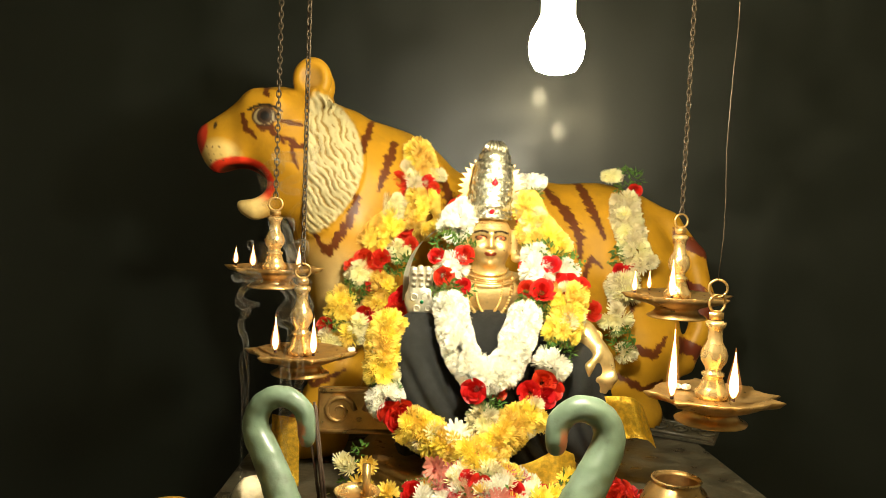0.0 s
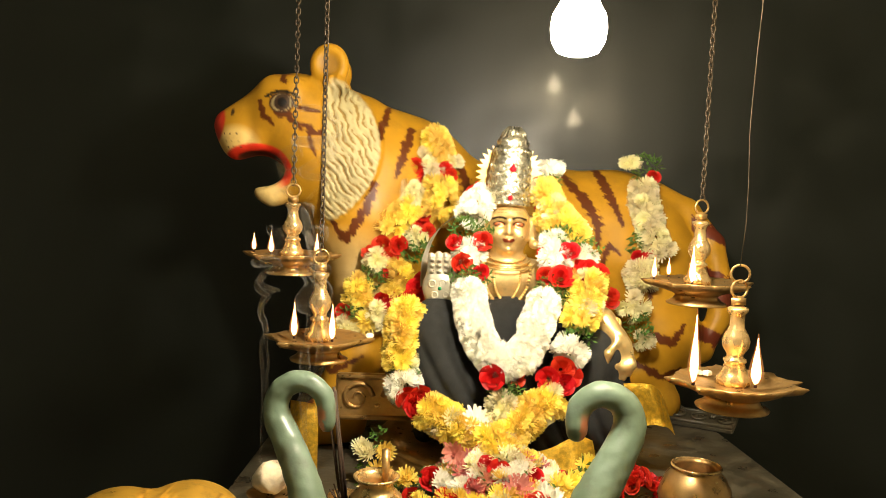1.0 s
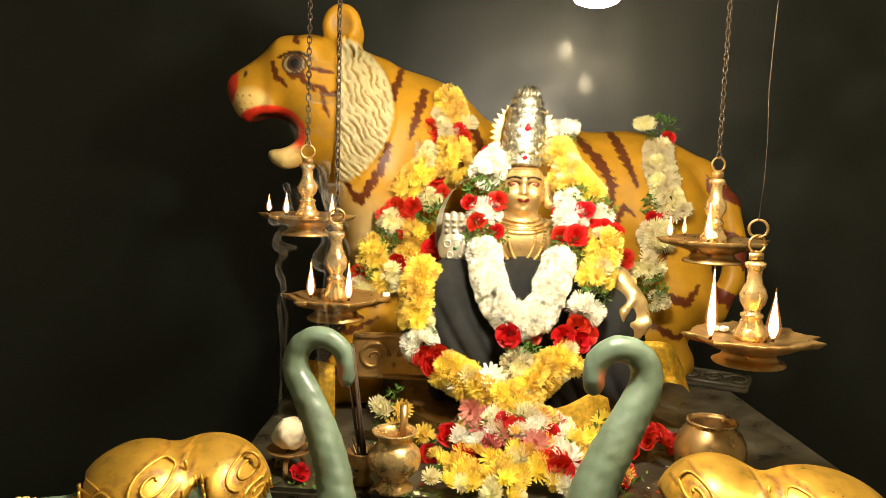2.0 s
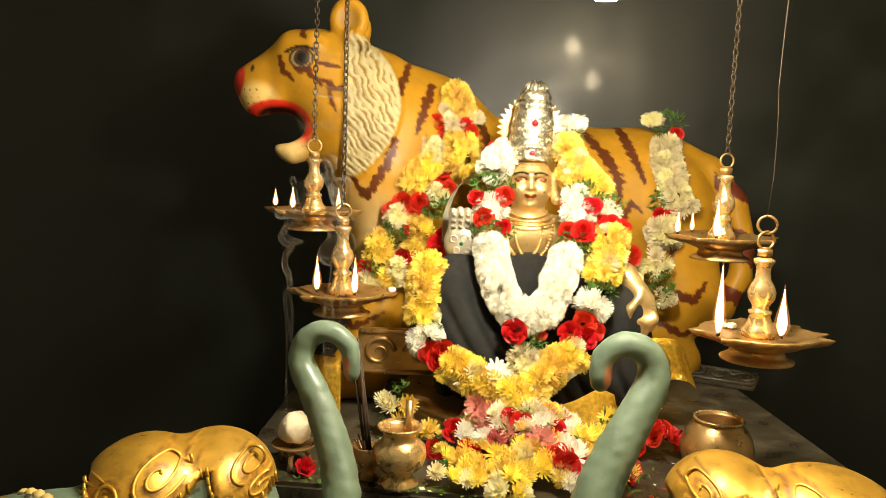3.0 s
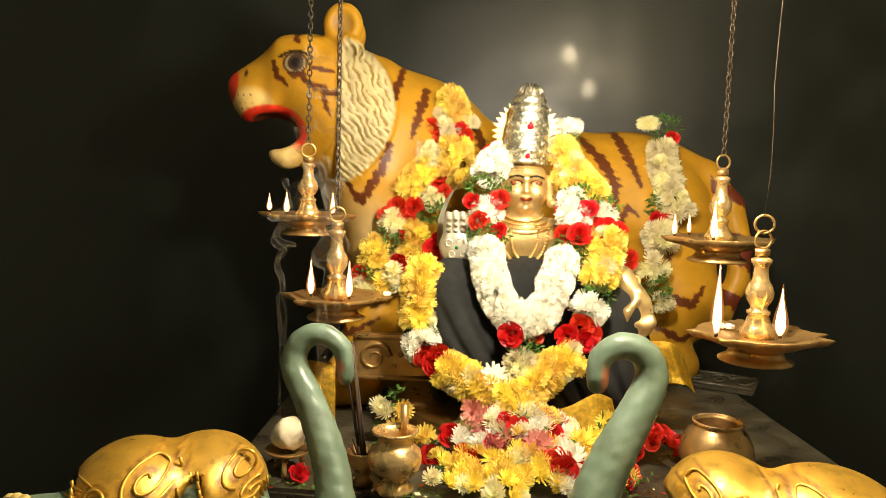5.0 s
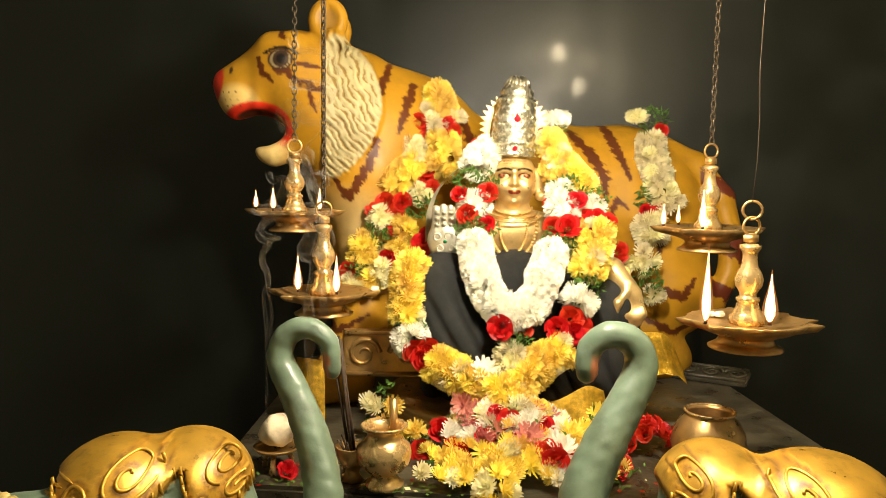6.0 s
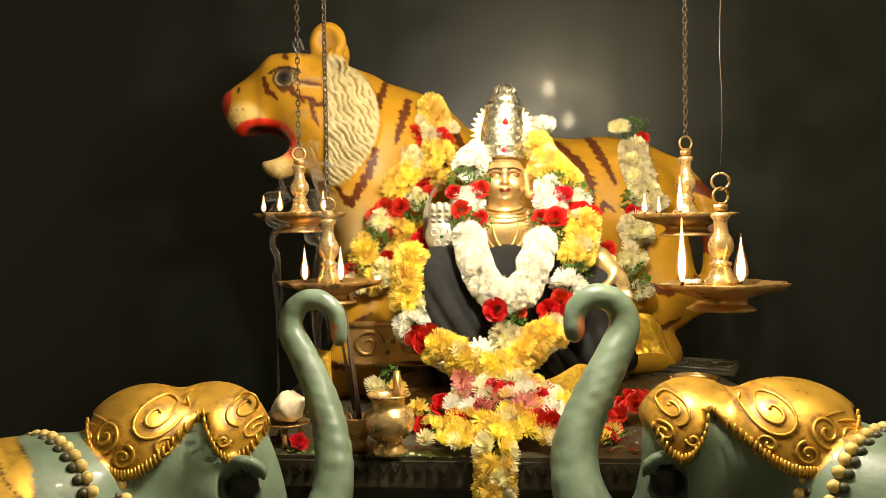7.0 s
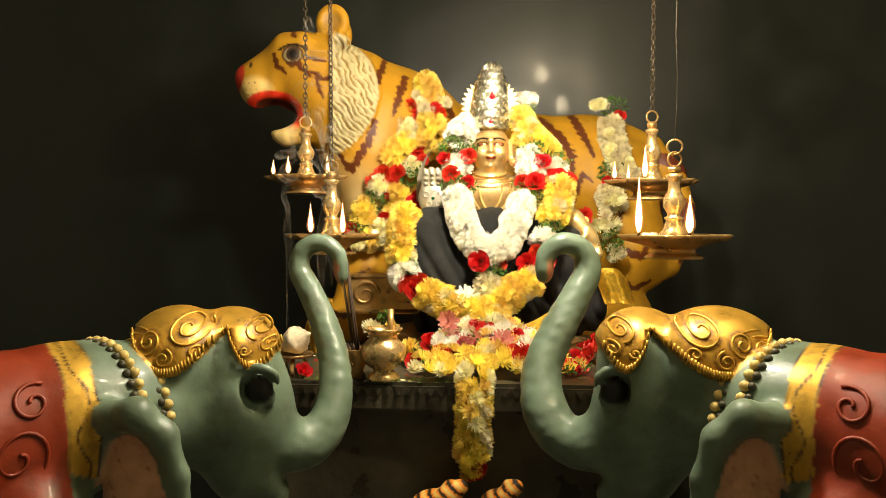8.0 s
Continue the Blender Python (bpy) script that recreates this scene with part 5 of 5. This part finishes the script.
rope(neck_garland, [("w", [(0.200, 1.310, 1.233), (0.187, 1.300, 1.217)])], 0.026, 0.018, 0.015, 7)
cluster(neck_garland, "r", (0.179, 1.285, 1.202), 0.01, 0.022, 1)
cluster(neck_garland, "r", (0.155, 1.275, 1.187), 0.01, 0.022, 1)
cluster(neck_garland, "r", (0.182, 1.275, 1.179), 0.01, 0.022, 1)
cluster(neck_garland, "r", (0.163, 1.270, 1.167), 0.01, 0.022, 1)
cluster(neck_garland, "r", (0.196, 1.285, 1.191), 0.01, 0.018, 1)
cluster(neck_garland, "r", (0.155, 1.275, 1.168), 0.01, 0.018, 1)
rope(neck_garland, [("yyyyyc", [(0.166, 1.270, 1.154), (0.132, 1.250, 1.136), (0.104, 1.235, 1.115), (0.082, 1.220, 1.090)])], 0.024, 0.018, 0.014, 7)
rope(neck_garland, [("yyyyyc", [(-0.083, 1.345, 1.285), (-0.093, 1.325, 1.250), (-0.093, 1.315, 1.213), (-0.092, 1.310, 1.194)])], 0.024, 0.018, 0.014, 7)
cluster(neck_garland, "g", (-0.087, 1.300, 1.181), 0.028, 0.014, 8)
rope(neck_garland, [("w", [(-0.090, 1.295, 1.170), (-0.078, 1.285, 1.156)])], 0.024, 0.017, 0.015, 7)
cluster(neck_garland, "r", (-0.075, 1.275, 1.144), 0.01, 0.021, 1)
cluster(neck_garland, "r", (-0.054, 1.275, 1.151), 0.01, 0.02, 1)
cluster(neck_garland, "r", (-0.062, 1.270, 1.135), 0.01, 0.021, 1)
cluster(neck_garland, "r", (-0.044, 1.270, 1.145), 0.01, 0.017, 1)
rope(neck_garland, [("yyyyyc", [(-0.043, 1.260, 1.128), (-0.015, 1.250, 1.117), (0.020, 1.240, 1.102), (0.055, 1.225, 1.088)])], 0.024, 0.018, 0.014, 7)

pendant = garland("pendant of red roses, leaves and daisies on the statue's lap")
cluster(pendant, "r", (0.063, 1.250, 1.193), 0.01, 0.024, 1)
cluster(pendant, "r", (0.103, 1.265, 1.187), 0.01, 0.015, 1)
cluster(pendant, "g", (0.079, 1.255, 1.168), 0.026, 0.014, 9)
cluster(pendant, "g", (0.094, 1.258, 1.173), 0.02, 0.013, 5)
cluster(pendant, "c", (0.079, 1.245, 1.141), 0.026, 0.018, 8)
cluster(pendant, "r", (0.071, 1.245, 1.120), 0.01, 0.013, 1)
cluster(pendant, "o", (0.037, 1.235, 1.123), 0.01, 0.024, 1)
cluster(pendant, "w", (0.059, 1.235, 1.113), 0.01, 0.02, 2)
rope(pendant, [("y", [(0.058, 1.215, 1.100), (0.080, 1.190, 1.077)])], 0.028, 0.019, 0.014, 8)
cluster(pendant, "c", (0.079, 1.175, 1.084), 0.02, 0.02, 3)

shoulder_garland = garland("yellow and red flower garland hung over the tiger's shoulder")
cluster(shoulder_garland, "y", (-0.054, 1.620, 1.595), 0.024, 0.019, 8)
cluster(shoulder_garland, "y", (-0.045, 1.620, 1.567), 0.03, 0.019, 8)
cluster(shoulder_garland, "c", (-0.021, 1.620, 1.551), 0.018, 0.017, 4)
cluster(shoulder_garland, "c", (-0.079, 1.620, 1.566), 0.016, 0.017, 3)
cluster(shoulder_garland, "r", (-0.093, 1.600, 1.536), 0.01, 0.022, 1)
cluster(shoulder_garland, "r", (-0.077, 1.600, 1.514), 0.01, 0.022, 1)
cluster(shoulder_garland, "r", (-0.032, 1.605, 1.535), 0.01, 0.017, 1)
cluster(shoulder_garland, "r", (-0.020, 1.605, 1.522), 0.01, 0.015, 1)
cluster(shoulder_garland, "c", (-0.060, 1.600, 1.532), 0.02, 0.018, 4)
rope(shoulder_garland, [("y", [(-0.042, 1.600, 1.504), (-0.041, 1.590, 1.464), (-0.051, 1.580, 1.430)])], 0.03, 0.019, 0.015, 7)
rope(shoulder_garland, [("c", [(-0.099, 1.595, 1.497), (-0.109, 1.590, 1.462)])], 0.022, 0.018, 0.015, 7)
rope(shoulder_garland, [("y", [(-0.097, 1.585, 1.451), (-0.130, 1.575, 1.428), (-0.151, 1.565, 1.399)])], 0.03, 0.019, 0.015, 7)
cluster(shoulder_garland, "r", (-0.074, 1.570, 1.441), 0.01, 0.018, 1)
cluster(shoulder_garland, "r", (-0.075, 1.570, 1.421), 0.01, 0.018, 1)
cluster(shoulder_garland, "r", (-0.061, 1.565, 1.410), 0.01, 0.017, 1)
cluster(shoulder_garland, "r", (-0.084, 1.565, 1.409), 0.01, 0.017, 1)
cluster(shoulder_garland, "r", (-0.152, 1.545, 1.377), 0.01, 0.022, 1)
cluster(shoulder_garland, "r", (-0.119, 1.545, 1.379), 0.01, 0.019, 1)
cluster(shoulder_garland, "r", (-0.176, 1.540, 1.362), 0.01, 0.016, 1)
cluster(shoulder_garland, "r", (-0.134, 1.540, 1.350), 0.01, 0.019, 1)
cluster(shoulder_garland, "r", (-0.132, 1.535, 1.328), 0.01, 0.017, 1)
cluster(shoulder_garland, "c", (-0.161, 1.530, 1.348), 0.02, 0.019, 5)
cluster(shoulder_garland, "g", (-0.087, 1.545, 1.374), 0.032, 0.016, 10)
cluster(shoulder_garland, "c", (-0.086, 1.550, 1.396), 0.018, 0.016, 5)
cluster(shoulder_garland, "g", (-0.168, 1.525, 1.315), 0.03, 0.016, 10)
cluster(shoulder_garland, "y", (-0.113, 1.530, 1.341), 0.014, 0.018, 3)
cluster(shoulder_garland, "y", (-0.109, 1.520, 1.314), 0.024, 0.018, 6)
cluster(shoulder_garland, "y", (-0.194, 1.515, 1.300), 0.02, 0.018, 5)
cluster(shoulder_garland, "y", (-0.191, 1.510, 1.273), 0.026, 0.018, 7)
cluster(shoulder_garland, "y", (-0.122, 1.510, 1.292), 0.016, 0.017, 3)
cluster(shoulder_garland, "r", (-0.121, 1.505, 1.276), 0.01, 0.02, 1)
cluster(shoulder_garland, "r", (-0.143, 1.505, 1.273), 0.01, 0.02, 1)
cluster(shoulder_garland, "r", (-0.075, 1.450, 1.306), 0.01, 0.022, 1)
cluster(shoulder_garland, "r", (-0.082, 1.440, 1.286), 0.01, 0.022, 1)
cluster(shoulder_garland, "r", (-0.066, 1.460, 1.321), 0.01, 0.018, 1)
cluster(shoulder_garland, "c", (-0.151, 1.490, 1.246), 0.022, 0.018, 5)
cluster(shoulder_garland, "y", (-0.176, 1.490, 1.227), 0.02, 0.017, 5)
cluster(shoulder_garland, "r", (-0.219, 1.500, 1.249), 0.01, 0.018, 1)
cluster(shoulder_garland, "c", (-0.210, 1.480, 1.221), 0.018, 0.017, 4)
cluster(shoulder_garland, "y", (-0.232, 1.480, 1.218), 0.015, 0.016, 3)
cluster(shoulder_garland, "g", (-0.203, 1.500, 1.257), 0.02, 0.014, 5)

rump_garland = garland("cream flower garland with leaves over the tiger's rump")
cluster(rump_garland, "c", (0.389, 1.800, 1.571), 0.018, 0.02, 3)
cluster(rump_garland, "g", (0.424, 1.800, 1.562), 0.032, 0.018, 8)
cluster(rump_garland, "r", (0.437, 1.780, 1.538), 0.01, 0.02, 1)
rope(rump_garland, [("c", [(0.405, 1.745, 1.510), (0.410, 1.720, 1.461), (0.421, 1.700, 1.407), (0.441, 1.690, 1.372)])], 0.026, 0.021, 0.017, 6)
cluster(rump_garland, "g", (0.398, 1.700, 1.388), 0.034, 0.018, 10)
cluster(rump_garland, "r", (0.389, 1.680, 1.362), 0.01, 0.02, 1)
cluster(rump_garland, "r", (0.415, 1.680, 1.363), 0.01, 0.02, 1)
rope(rump_garland, [("c", [(0.392, 1.675, 1.337), (0.400, 1.660, 1.307)])], 0.028, 0.021, 0.015, 7)
cluster(rump_garland, "r", (0.322, 1.620, 1.279), 0.01, 0.022, 1)
cluster(rump_garland, "c", (0.377, 1.640, 1.260), 0.03, 0.023, 5)
cluster(rump_garland, "g", (0.389, 1.630, 1.220), 0.03, 0.017, 8)
cluster(rump_garland, "c", (0.398, 1.630, 1.191), 0.016, 0.018, 4)

crown_flowers = garland("white flowers and leaves tucked behind the crown")
cluster(crown_flowers, "w", (0.173, 1.520, 1.543), 0.016, 0.019, 3)
cluster(crown_flowers, "g", (0.177, 1.520, 1.523), 0.02, 0.014, 6)
cluster(crown_flowers, "r", (0.149, 1.510, 1.511), 0.01, 0.016, 1)
cluster(crown_flowers, "r", (0.152, 1.505, 1.486), 0.01, 0.018, 1)
cluster(crown_flowers, "r", (0.157, 1.490, 1.465), 0.01, 0.016, 1)
cluster(crown_flowers, "r", (0.038, 1.520, 1.496), 0.01, 0.018, 1)
cluster(crown_flowers, "r", (0.025, 1.520, 1.488), 0.01, 0.016, 1)


# ---- offerings on the altar ----
def heap_height(x, y):
    return 0.075 * math.exp(-((x - 0.075) / 0.10) ** 2 - ((y - 1.19) / 0.09) ** 2) + 0.004


heap = tagged(thing("flower_heap", "heap of yellow, white, red and pink blossoms on the altar", "flowers"), kind="")
for _ in range(190):
    x, y = RND.gauss(0.07, 0.068), RND.uniform(1.055, 1.26)
    if not -0.085 < x < 0.225:
        continue
    u = (x - 0.07) / 0.1
    kinds = "yyyyw"
    if y > 1.12:
        kinds = "rwywpgc"
    if y < 1.12 and u > 0.55:
        kinds = "rwygr"
    if y < 1.10 and abs(u) < 0.6:
        kinds = "yyyyyc"
    if u < -0.9:
        kinds = "ycgyg"
    k = RND.choice(kinds)
    bloom(heap, k, (x, y, TOP + heap_height(x, y) + 0.010), (RND.uniform(-0.6, 0.6), RND.uniform(-1.1, -0.1), 0.9), 0.015 if k == "g" else 0.0185)
for x, y, z, k, s in ((0.005, 1.175, 1.078, "p", 0.026), (0.018, 1.16, 1.055, "p", 0.024), (-0.015, 1.15, 1.04, "w", 0.024), (-0.03, 1.17, 1.04, "r", 0.02), (0.10, 1.12, 1.05, "p", 0.026),
                      (0.125, 1.09, 1.035, "r", 0.024), (0.135, 1.075, 1.03, "r", 0.022), (0.145, 1.10, 1.035, "w", 0.024), (0.075, 1.14, 1.06, "r", 0.02), (-0.01, 1.12, 1.03, "r", 0.018), (0.0, 1.11, 1.025, "r", 0.017),
                      (0.165, 1.15, 1.045, "y", 0.024), (0.185, 1.17, 1.04, "y", 0.022), (0.205, 1.19, 1.05, "g", 0.02), (0.22, 1.21, 1.055, "y", 0.022)):
    bloom(heap, k, (x, y, z + 0.008), (RND.uniform(-0.3, 0.3), -0.8, 0.8), s)
side_heap = thing("flower_heap", "small heap of yellow blossoms and leaves beside the statue", "flowers")
for x, y, z, k in ((-0.135, 1.25, 1.055, "c"), (-0.12, 1.24, 1.03, "y"), (-0.105, 1.23, 1.03, "y"), (-0.09, 1.22, 1.02, "y"), (-0.125, 1.26, 1.08, "g"), (-0.085, 1.20, 1.015, "g"), (-0.145, 1.25, 1.03, "g"), (-0.11, 1.25, 1.06, "y"), (-0.07, 1.21, 1.03, "y"), (-0.10, 1.21, 1.012, "c"), (-0.15, 1.26, 1.06, "c"), (-0.05, 1.19, 1.02, "g"), (-0.06, 1.18, 1.01, "r")):
    bloom(side_heap, k, (x, y, z), (RND.uniform(-0.4, 0.4), -0.8, 0.6), 0.019)
red_heap = thing("flower_heap", "heap of loose red rose petals on the altar slab", "flowers")
for _ in range(26):
    x, y = RND.gauss(0.30, 0.028), RND.gauss(1.245, 0.025)
    bloom(red_heap, "r", (x, y, TOP + 0.012 + 0.03 * math.exp(-((x - 0.30) / 0.03) ** 2)), (RND.uniform(-1, 1), RND.uniform(-1, 0.2), 0.6), 0.016)
for x, y, k in ((0.235, 1.12, "y"), (0.225, 1.10, "r"), (0.24, 1.135, "r"), (0.215, 1.09, "y"), (0.22, 1.13, "r"), (0.24, 1.10, "g")):
    bloom(red_heap, k, (x, y, TOP + 0.014), (RND.uniform(-0.6, 0.6), -0.7, 0.8), 0.017)

edge_garland = garland("yellow flower garland hanging over the altar's front edge")
rope(edge_garland, [("yyyc", [(0.052, 1.06, 1.02), (0.050, 1.025, 1.010), (0.047, 1.010, 0.975), (0.046, 1.008, 0.93), (0.046, 1.012, 0.885)])], 0.022, 0.0185, 0.015, 7)
cluster(edge_garland, "ryr", (0.046, 1.010, 0.865), 0.018, 0.015, 6)


def scattered():
    """Single petals and leaf bits lying on the slab."""
    t = tagged(thing("fallen_petals", "fallen red petals and green leaf bits on the slab", "petals"), kind="stuff")
    for name, mat, n in (("petal_litter", RED_PETAL, 60), ("cream_litter", CREAM_PETAL, 50), ("leaf_litter", LEAF, 150)):
        bm = bmesh.new()
        for _ in range(n):
            x, y = RND.uniform(-0.30, 0.38), RND.uniform(1.04, 1.30)
            if mat is LEAF and RND.random() < 0.7:
                x, y = RND.choice(((-0.25, 1.07), (-0.06, 1.06), (0.0, 1.05), (0.2, 1.08)))
                x, y = x + RND.gauss(0, 0.03), max(1.036, y + RND.gauss(0, 0.012))
            a, l = RND.uniform(0, 6.3), RND.uniform(0.004, 0.010)
            w = l * RND.uniform(0.25, 0.45) if mat is LEAF else l * 0.7
            c, q = Vector((math.cos(a), math.sin(a), RND.uniform(-0.1, 0.5))), Vector((-math.sin(a), math.cos(a), RND.uniform(-0.2, 0.2)))
            o = Vector((x, y, TOP + RND.uniform(0.001, 0.005)))
            bm.faces.new([bm.verts.new(p) for p in (o, o + c * l * 0.5 + q * w, o + c * l, o + c * l * 0.5 - q * w)])
        part(name, bm, mat, t, smooth=False)


scattered()


def brass_pot():
    t = thing("brass_pot", "small brass water pot with a flared rim", "pot", (-0.105, 1.068, TOP))
    bm = bmesh.new()
    lathe(bm, [(0.018, 0.0), (0.027, 0.001), (0.028, 0.006), (0.020, 0.012), (0.017, 0.018), (0.026, 0.024), (0.036, 0.036), (0.0385, 0.048), (0.036, 0.060), (0.027, 0.068), (0.0235, 0.073), (0.0245, 0.080),
               (0.031, 0.085), (0.033, 0.088), (0.031, 0.0895), (0.025, 0.084), (0.021, 0.074), (0.026, 0.060), (0.028, 0.045), (0.010, 0.030)], 40)
    part("vessel", bm, BRASS_BRIGHT, t)
    bm = bmesh.new()
    tube(bm, [(0.012, 0.018, 0.06), (0.010, 0.026, 0.118)], [0.0055, 0.0058], 10)
    part("spoon_handle", bm, BRASS, t, "short brass rod standing in the pot")


brass_pot()


def round_pot():
    t = thing("round_brass_pot", "round brass pot standing on the altar slab", "pot", (0.372, 1.16, TOP))
    bm = bmesh.new()
    lathe(bm, [(0.020, 0.0), (0.034, 0.004), (0.050, 0.020), (0.055, 0.040), (0.052, 0.058), (0.044, 0.074), (0.036, 0.082), (0.034, 0.085), (0.037, 0.089), (0.035, 0.091), (0.031, 0.084), (0.038, 0.07), (0.02, 0.03)], 40)
    part("vessel", bm, BRASS, t)
    bm = bmesh.new()
    tube(bm, [(0.0362 * math.cos(a), 0.0362 * math.sin(a), 0.0895) for a in [2 * PI * i / 28 for i in range(28)]], 0.002, 6, True)
    part("rim", bm, BRASS_BRIGHT, t)


round_pot()


def incense():
    t = thing("incense_holder", "small brass cup holding dark incense sticks", "incense holder", (-0.152, 1.085, TOP))
    bm = bmesh.new()
    lathe(bm, [(0.012, 0.0), (0.016, 0.002), (0.010, 0.012), (0.014, 0.022), (0.021, 0.036), (0.024, 0.050), (0.0235, 0.052), (0.019, 0.036), (0.008, 0.024)], 28)
    part("cup", bm, BRASS, t)
    for dx, dy, tx, h in ((0.004, 0.004, -0.020, 0.205), (-0.003, 0.0, -0.024, 0.200), (0.001, -0.004, -0.018, 0.212), (0.006, 0.0, -0.075, 0.075)):
        bm = bmesh.new()
        tube(bm, [(dx, dy, 0.03), (dx + tx, dy - 0.012, h)], [0.0026, 0.0022], 6)
        part("incense_stick", bm, STALK, t)
    rnd = random.Random(3)
    bm = bmesh.new()
    for k in range(16):
        a = rnd.uniform(0, 6.3)
        tube(bm, [(0.010 * math.cos(a), 0.010 * math.sin(a), 0.042), (rnd.uniform(0.012, 0.024) * math.cos(a), rnd.uniform(0.012, 0.024) * math.sin(a), 0.052 + rnd.uniform(0, 0.012))], 0.0011, 5)
    part("burnt_stubs", bm, STALK, t, "burnt incense stubs and ash")


incense()


def conch():
    t = thing("conch_shell", "cream conch shell resting on a small footed stand", "shell", (-0.268, 1.12, TOP))
    bm = bmesh.new()
    lathe(bm, [(0.002, -0.036), (0.011, -0.027), (0.020, -0.010), (0.0245, 0.004), (0.0235, 0.012), (0.018, 0.0145), (0.0168, 0.020), (0.0125, 0.022), (0.0112, 0.027), (0.007, 0.029), (0.005, 0.034), (0.001, 0.039)], 28,
          wave=lambda a, i: 1 + 0.05 * math.cos(9 * a + i))
    bmesh.ops.rotate(bm, verts=bm.verts, matrix=Matrix.Rotation(radians(62), 3, "Y") @ Matrix.Rotation(radians(25), 3, "X"))
    bmesh.ops.translate(bm, verts=bm.verts, vec=(0.0, 0.0, 0.058))
    part("shell_body", bm, SHELL, t)
    bm = bmesh.new()
    lathe(bm, [(0.004, 0.027), (0.030, 0.031), (0.034, 0.036), (0.030, 0.034), (0.010, 0.031)], 28)
    part("dish", bm, BRASS, t)
    for k in range(3):
        a = 2 * PI * k / 3 + 0.5
        bm = bmesh.new()
        tube(bm, [(0.014 * math.cos(a), 0.014 * math.sin(a), 0.029), (0.022 * math.cos(a), 0.022 * math.sin(a), 0.015), (0.024 * math.cos(a), 0.024 * math.sin(a), 0.0)], [0.004, 0.004, 0.005], 8)
        part("foot", bm, BRASS_BRIGHT, t)


conch()
bloom(red_heap, "r", (-0.245, 1.085, TOP + 0.012), (0.2, -0.8, 0.7), 0.015)


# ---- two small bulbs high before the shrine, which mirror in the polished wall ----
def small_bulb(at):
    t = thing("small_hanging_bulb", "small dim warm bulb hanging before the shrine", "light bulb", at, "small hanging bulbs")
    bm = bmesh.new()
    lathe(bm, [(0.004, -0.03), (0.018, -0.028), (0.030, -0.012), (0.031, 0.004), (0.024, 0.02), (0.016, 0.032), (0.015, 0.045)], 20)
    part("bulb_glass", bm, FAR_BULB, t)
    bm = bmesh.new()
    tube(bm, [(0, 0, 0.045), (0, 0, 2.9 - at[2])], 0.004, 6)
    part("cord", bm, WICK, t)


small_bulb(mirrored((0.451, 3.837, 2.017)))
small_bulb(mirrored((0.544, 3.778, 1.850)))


# ---- a thin wisp of incense smoke ----
SMOKE = bpy.data.materials.new("thin_smoke")
SMOKE.use_nodes = True
nt = SMOKE.node_tree
clear, grey, both = nt.nodes.new("ShaderNodeBsdfTransparent"), nt.nodes.new("ShaderNodeBsdfTranslucent"), nt.nodes.new("ShaderNodeMixShader")
grey.inputs["Color"].default_value = (0.85, 0.82, 0.75, 1)
both.inputs[0].default_value = 0.06
nt.links.new(clear.outputs[0], both.inputs[1])
nt.links.new(grey.outputs[0], both.inputs[2])
nt.links.new(both.outputs[0], nt.nodes["Material Output"].inputs["Surface"])


def smoke():
    t = tagged(thing("smoke_wisp", "thin white wisp of incense smoke rising past lamps", "smoke"), kind="stuff")
    for k, (x0, y0, z0, top, curl, wide) in enumerate(((-0.272, 1.08, 1.075, 1.42, 0.014, 1.0), (-0.266, 1.082, 1.20, 1.44, 0.016, 1.2), (-0.205, 1.09, 1.33, 1.62, 0.026, 1.3),
                                                       (-0.212, 1.09, 1.10, 1.47, 0.010, 2.6), (-0.196, 1.09, 1.16, 1.44, 0.012, 2.0), (-0.300, 1.36, 1.37, 1.56, 0.016, 1.5))):
        bm = bmesh.new()
        pts, rad = [], []
        for i in range(90):
            s = i / 89
            g = max(0.0, s - (0.35 if k == 0 else 0.05))
            pts.append((x0 + curl * g * 1.4 * math.sin(26 * s + 3 * math.sin(9 * s) + k), y0 + curl * g * math.cos(21 * s), z0 + (top - z0) * s + 0.012 * g * math.sin(37 * s)))
            rad.append((0.0014 + 0.0045 * g) * wide * (1 + 0.35 * math.sin(17 * s + k)))
        tube(bm, pts, rad, 8)
        part("wisp", bm, SMOKE, t)


smoke()


painted_ornament(-0.015, 0.042, "orange and black striped painted ornament below the altar")
painted_ornament(0.085, 0.030, "orange, yellow and black painted ornament below the altar")


def ribbon():
    bm = bmesh.new()
    rows = []
    for i, p in enumerate(smooth_path([(-0.062, 1.425, 1.315), (-0.060, 1.43, 1.37), (-0.040, 1.435, 1.415), (-0.005, 1.445, 1.445), (0.025, 1.455, 1.46)], 6)):
        rows.append([bm.verts.new(p + Vector((0.012 * k / 3 - 0.006, 0.003 * math.sin(i * 0.8 + k), 0.012 * k / 3 - 0.004))) for k in range(4)])
    for a, b in zip(rows, rows[1:]):
        for k in range(3):
            bm.faces.new((a[k], b[k], b[k + 1], a[k + 1]))
    bmesh.ops.solidify(bm, geom=bm.faces[:], thickness=0.0012)
    tagged(part("white_ribbon", bm, RIBBON), "crumpled white ribbon running behind the raised palm", "ribbon")


ribbon()
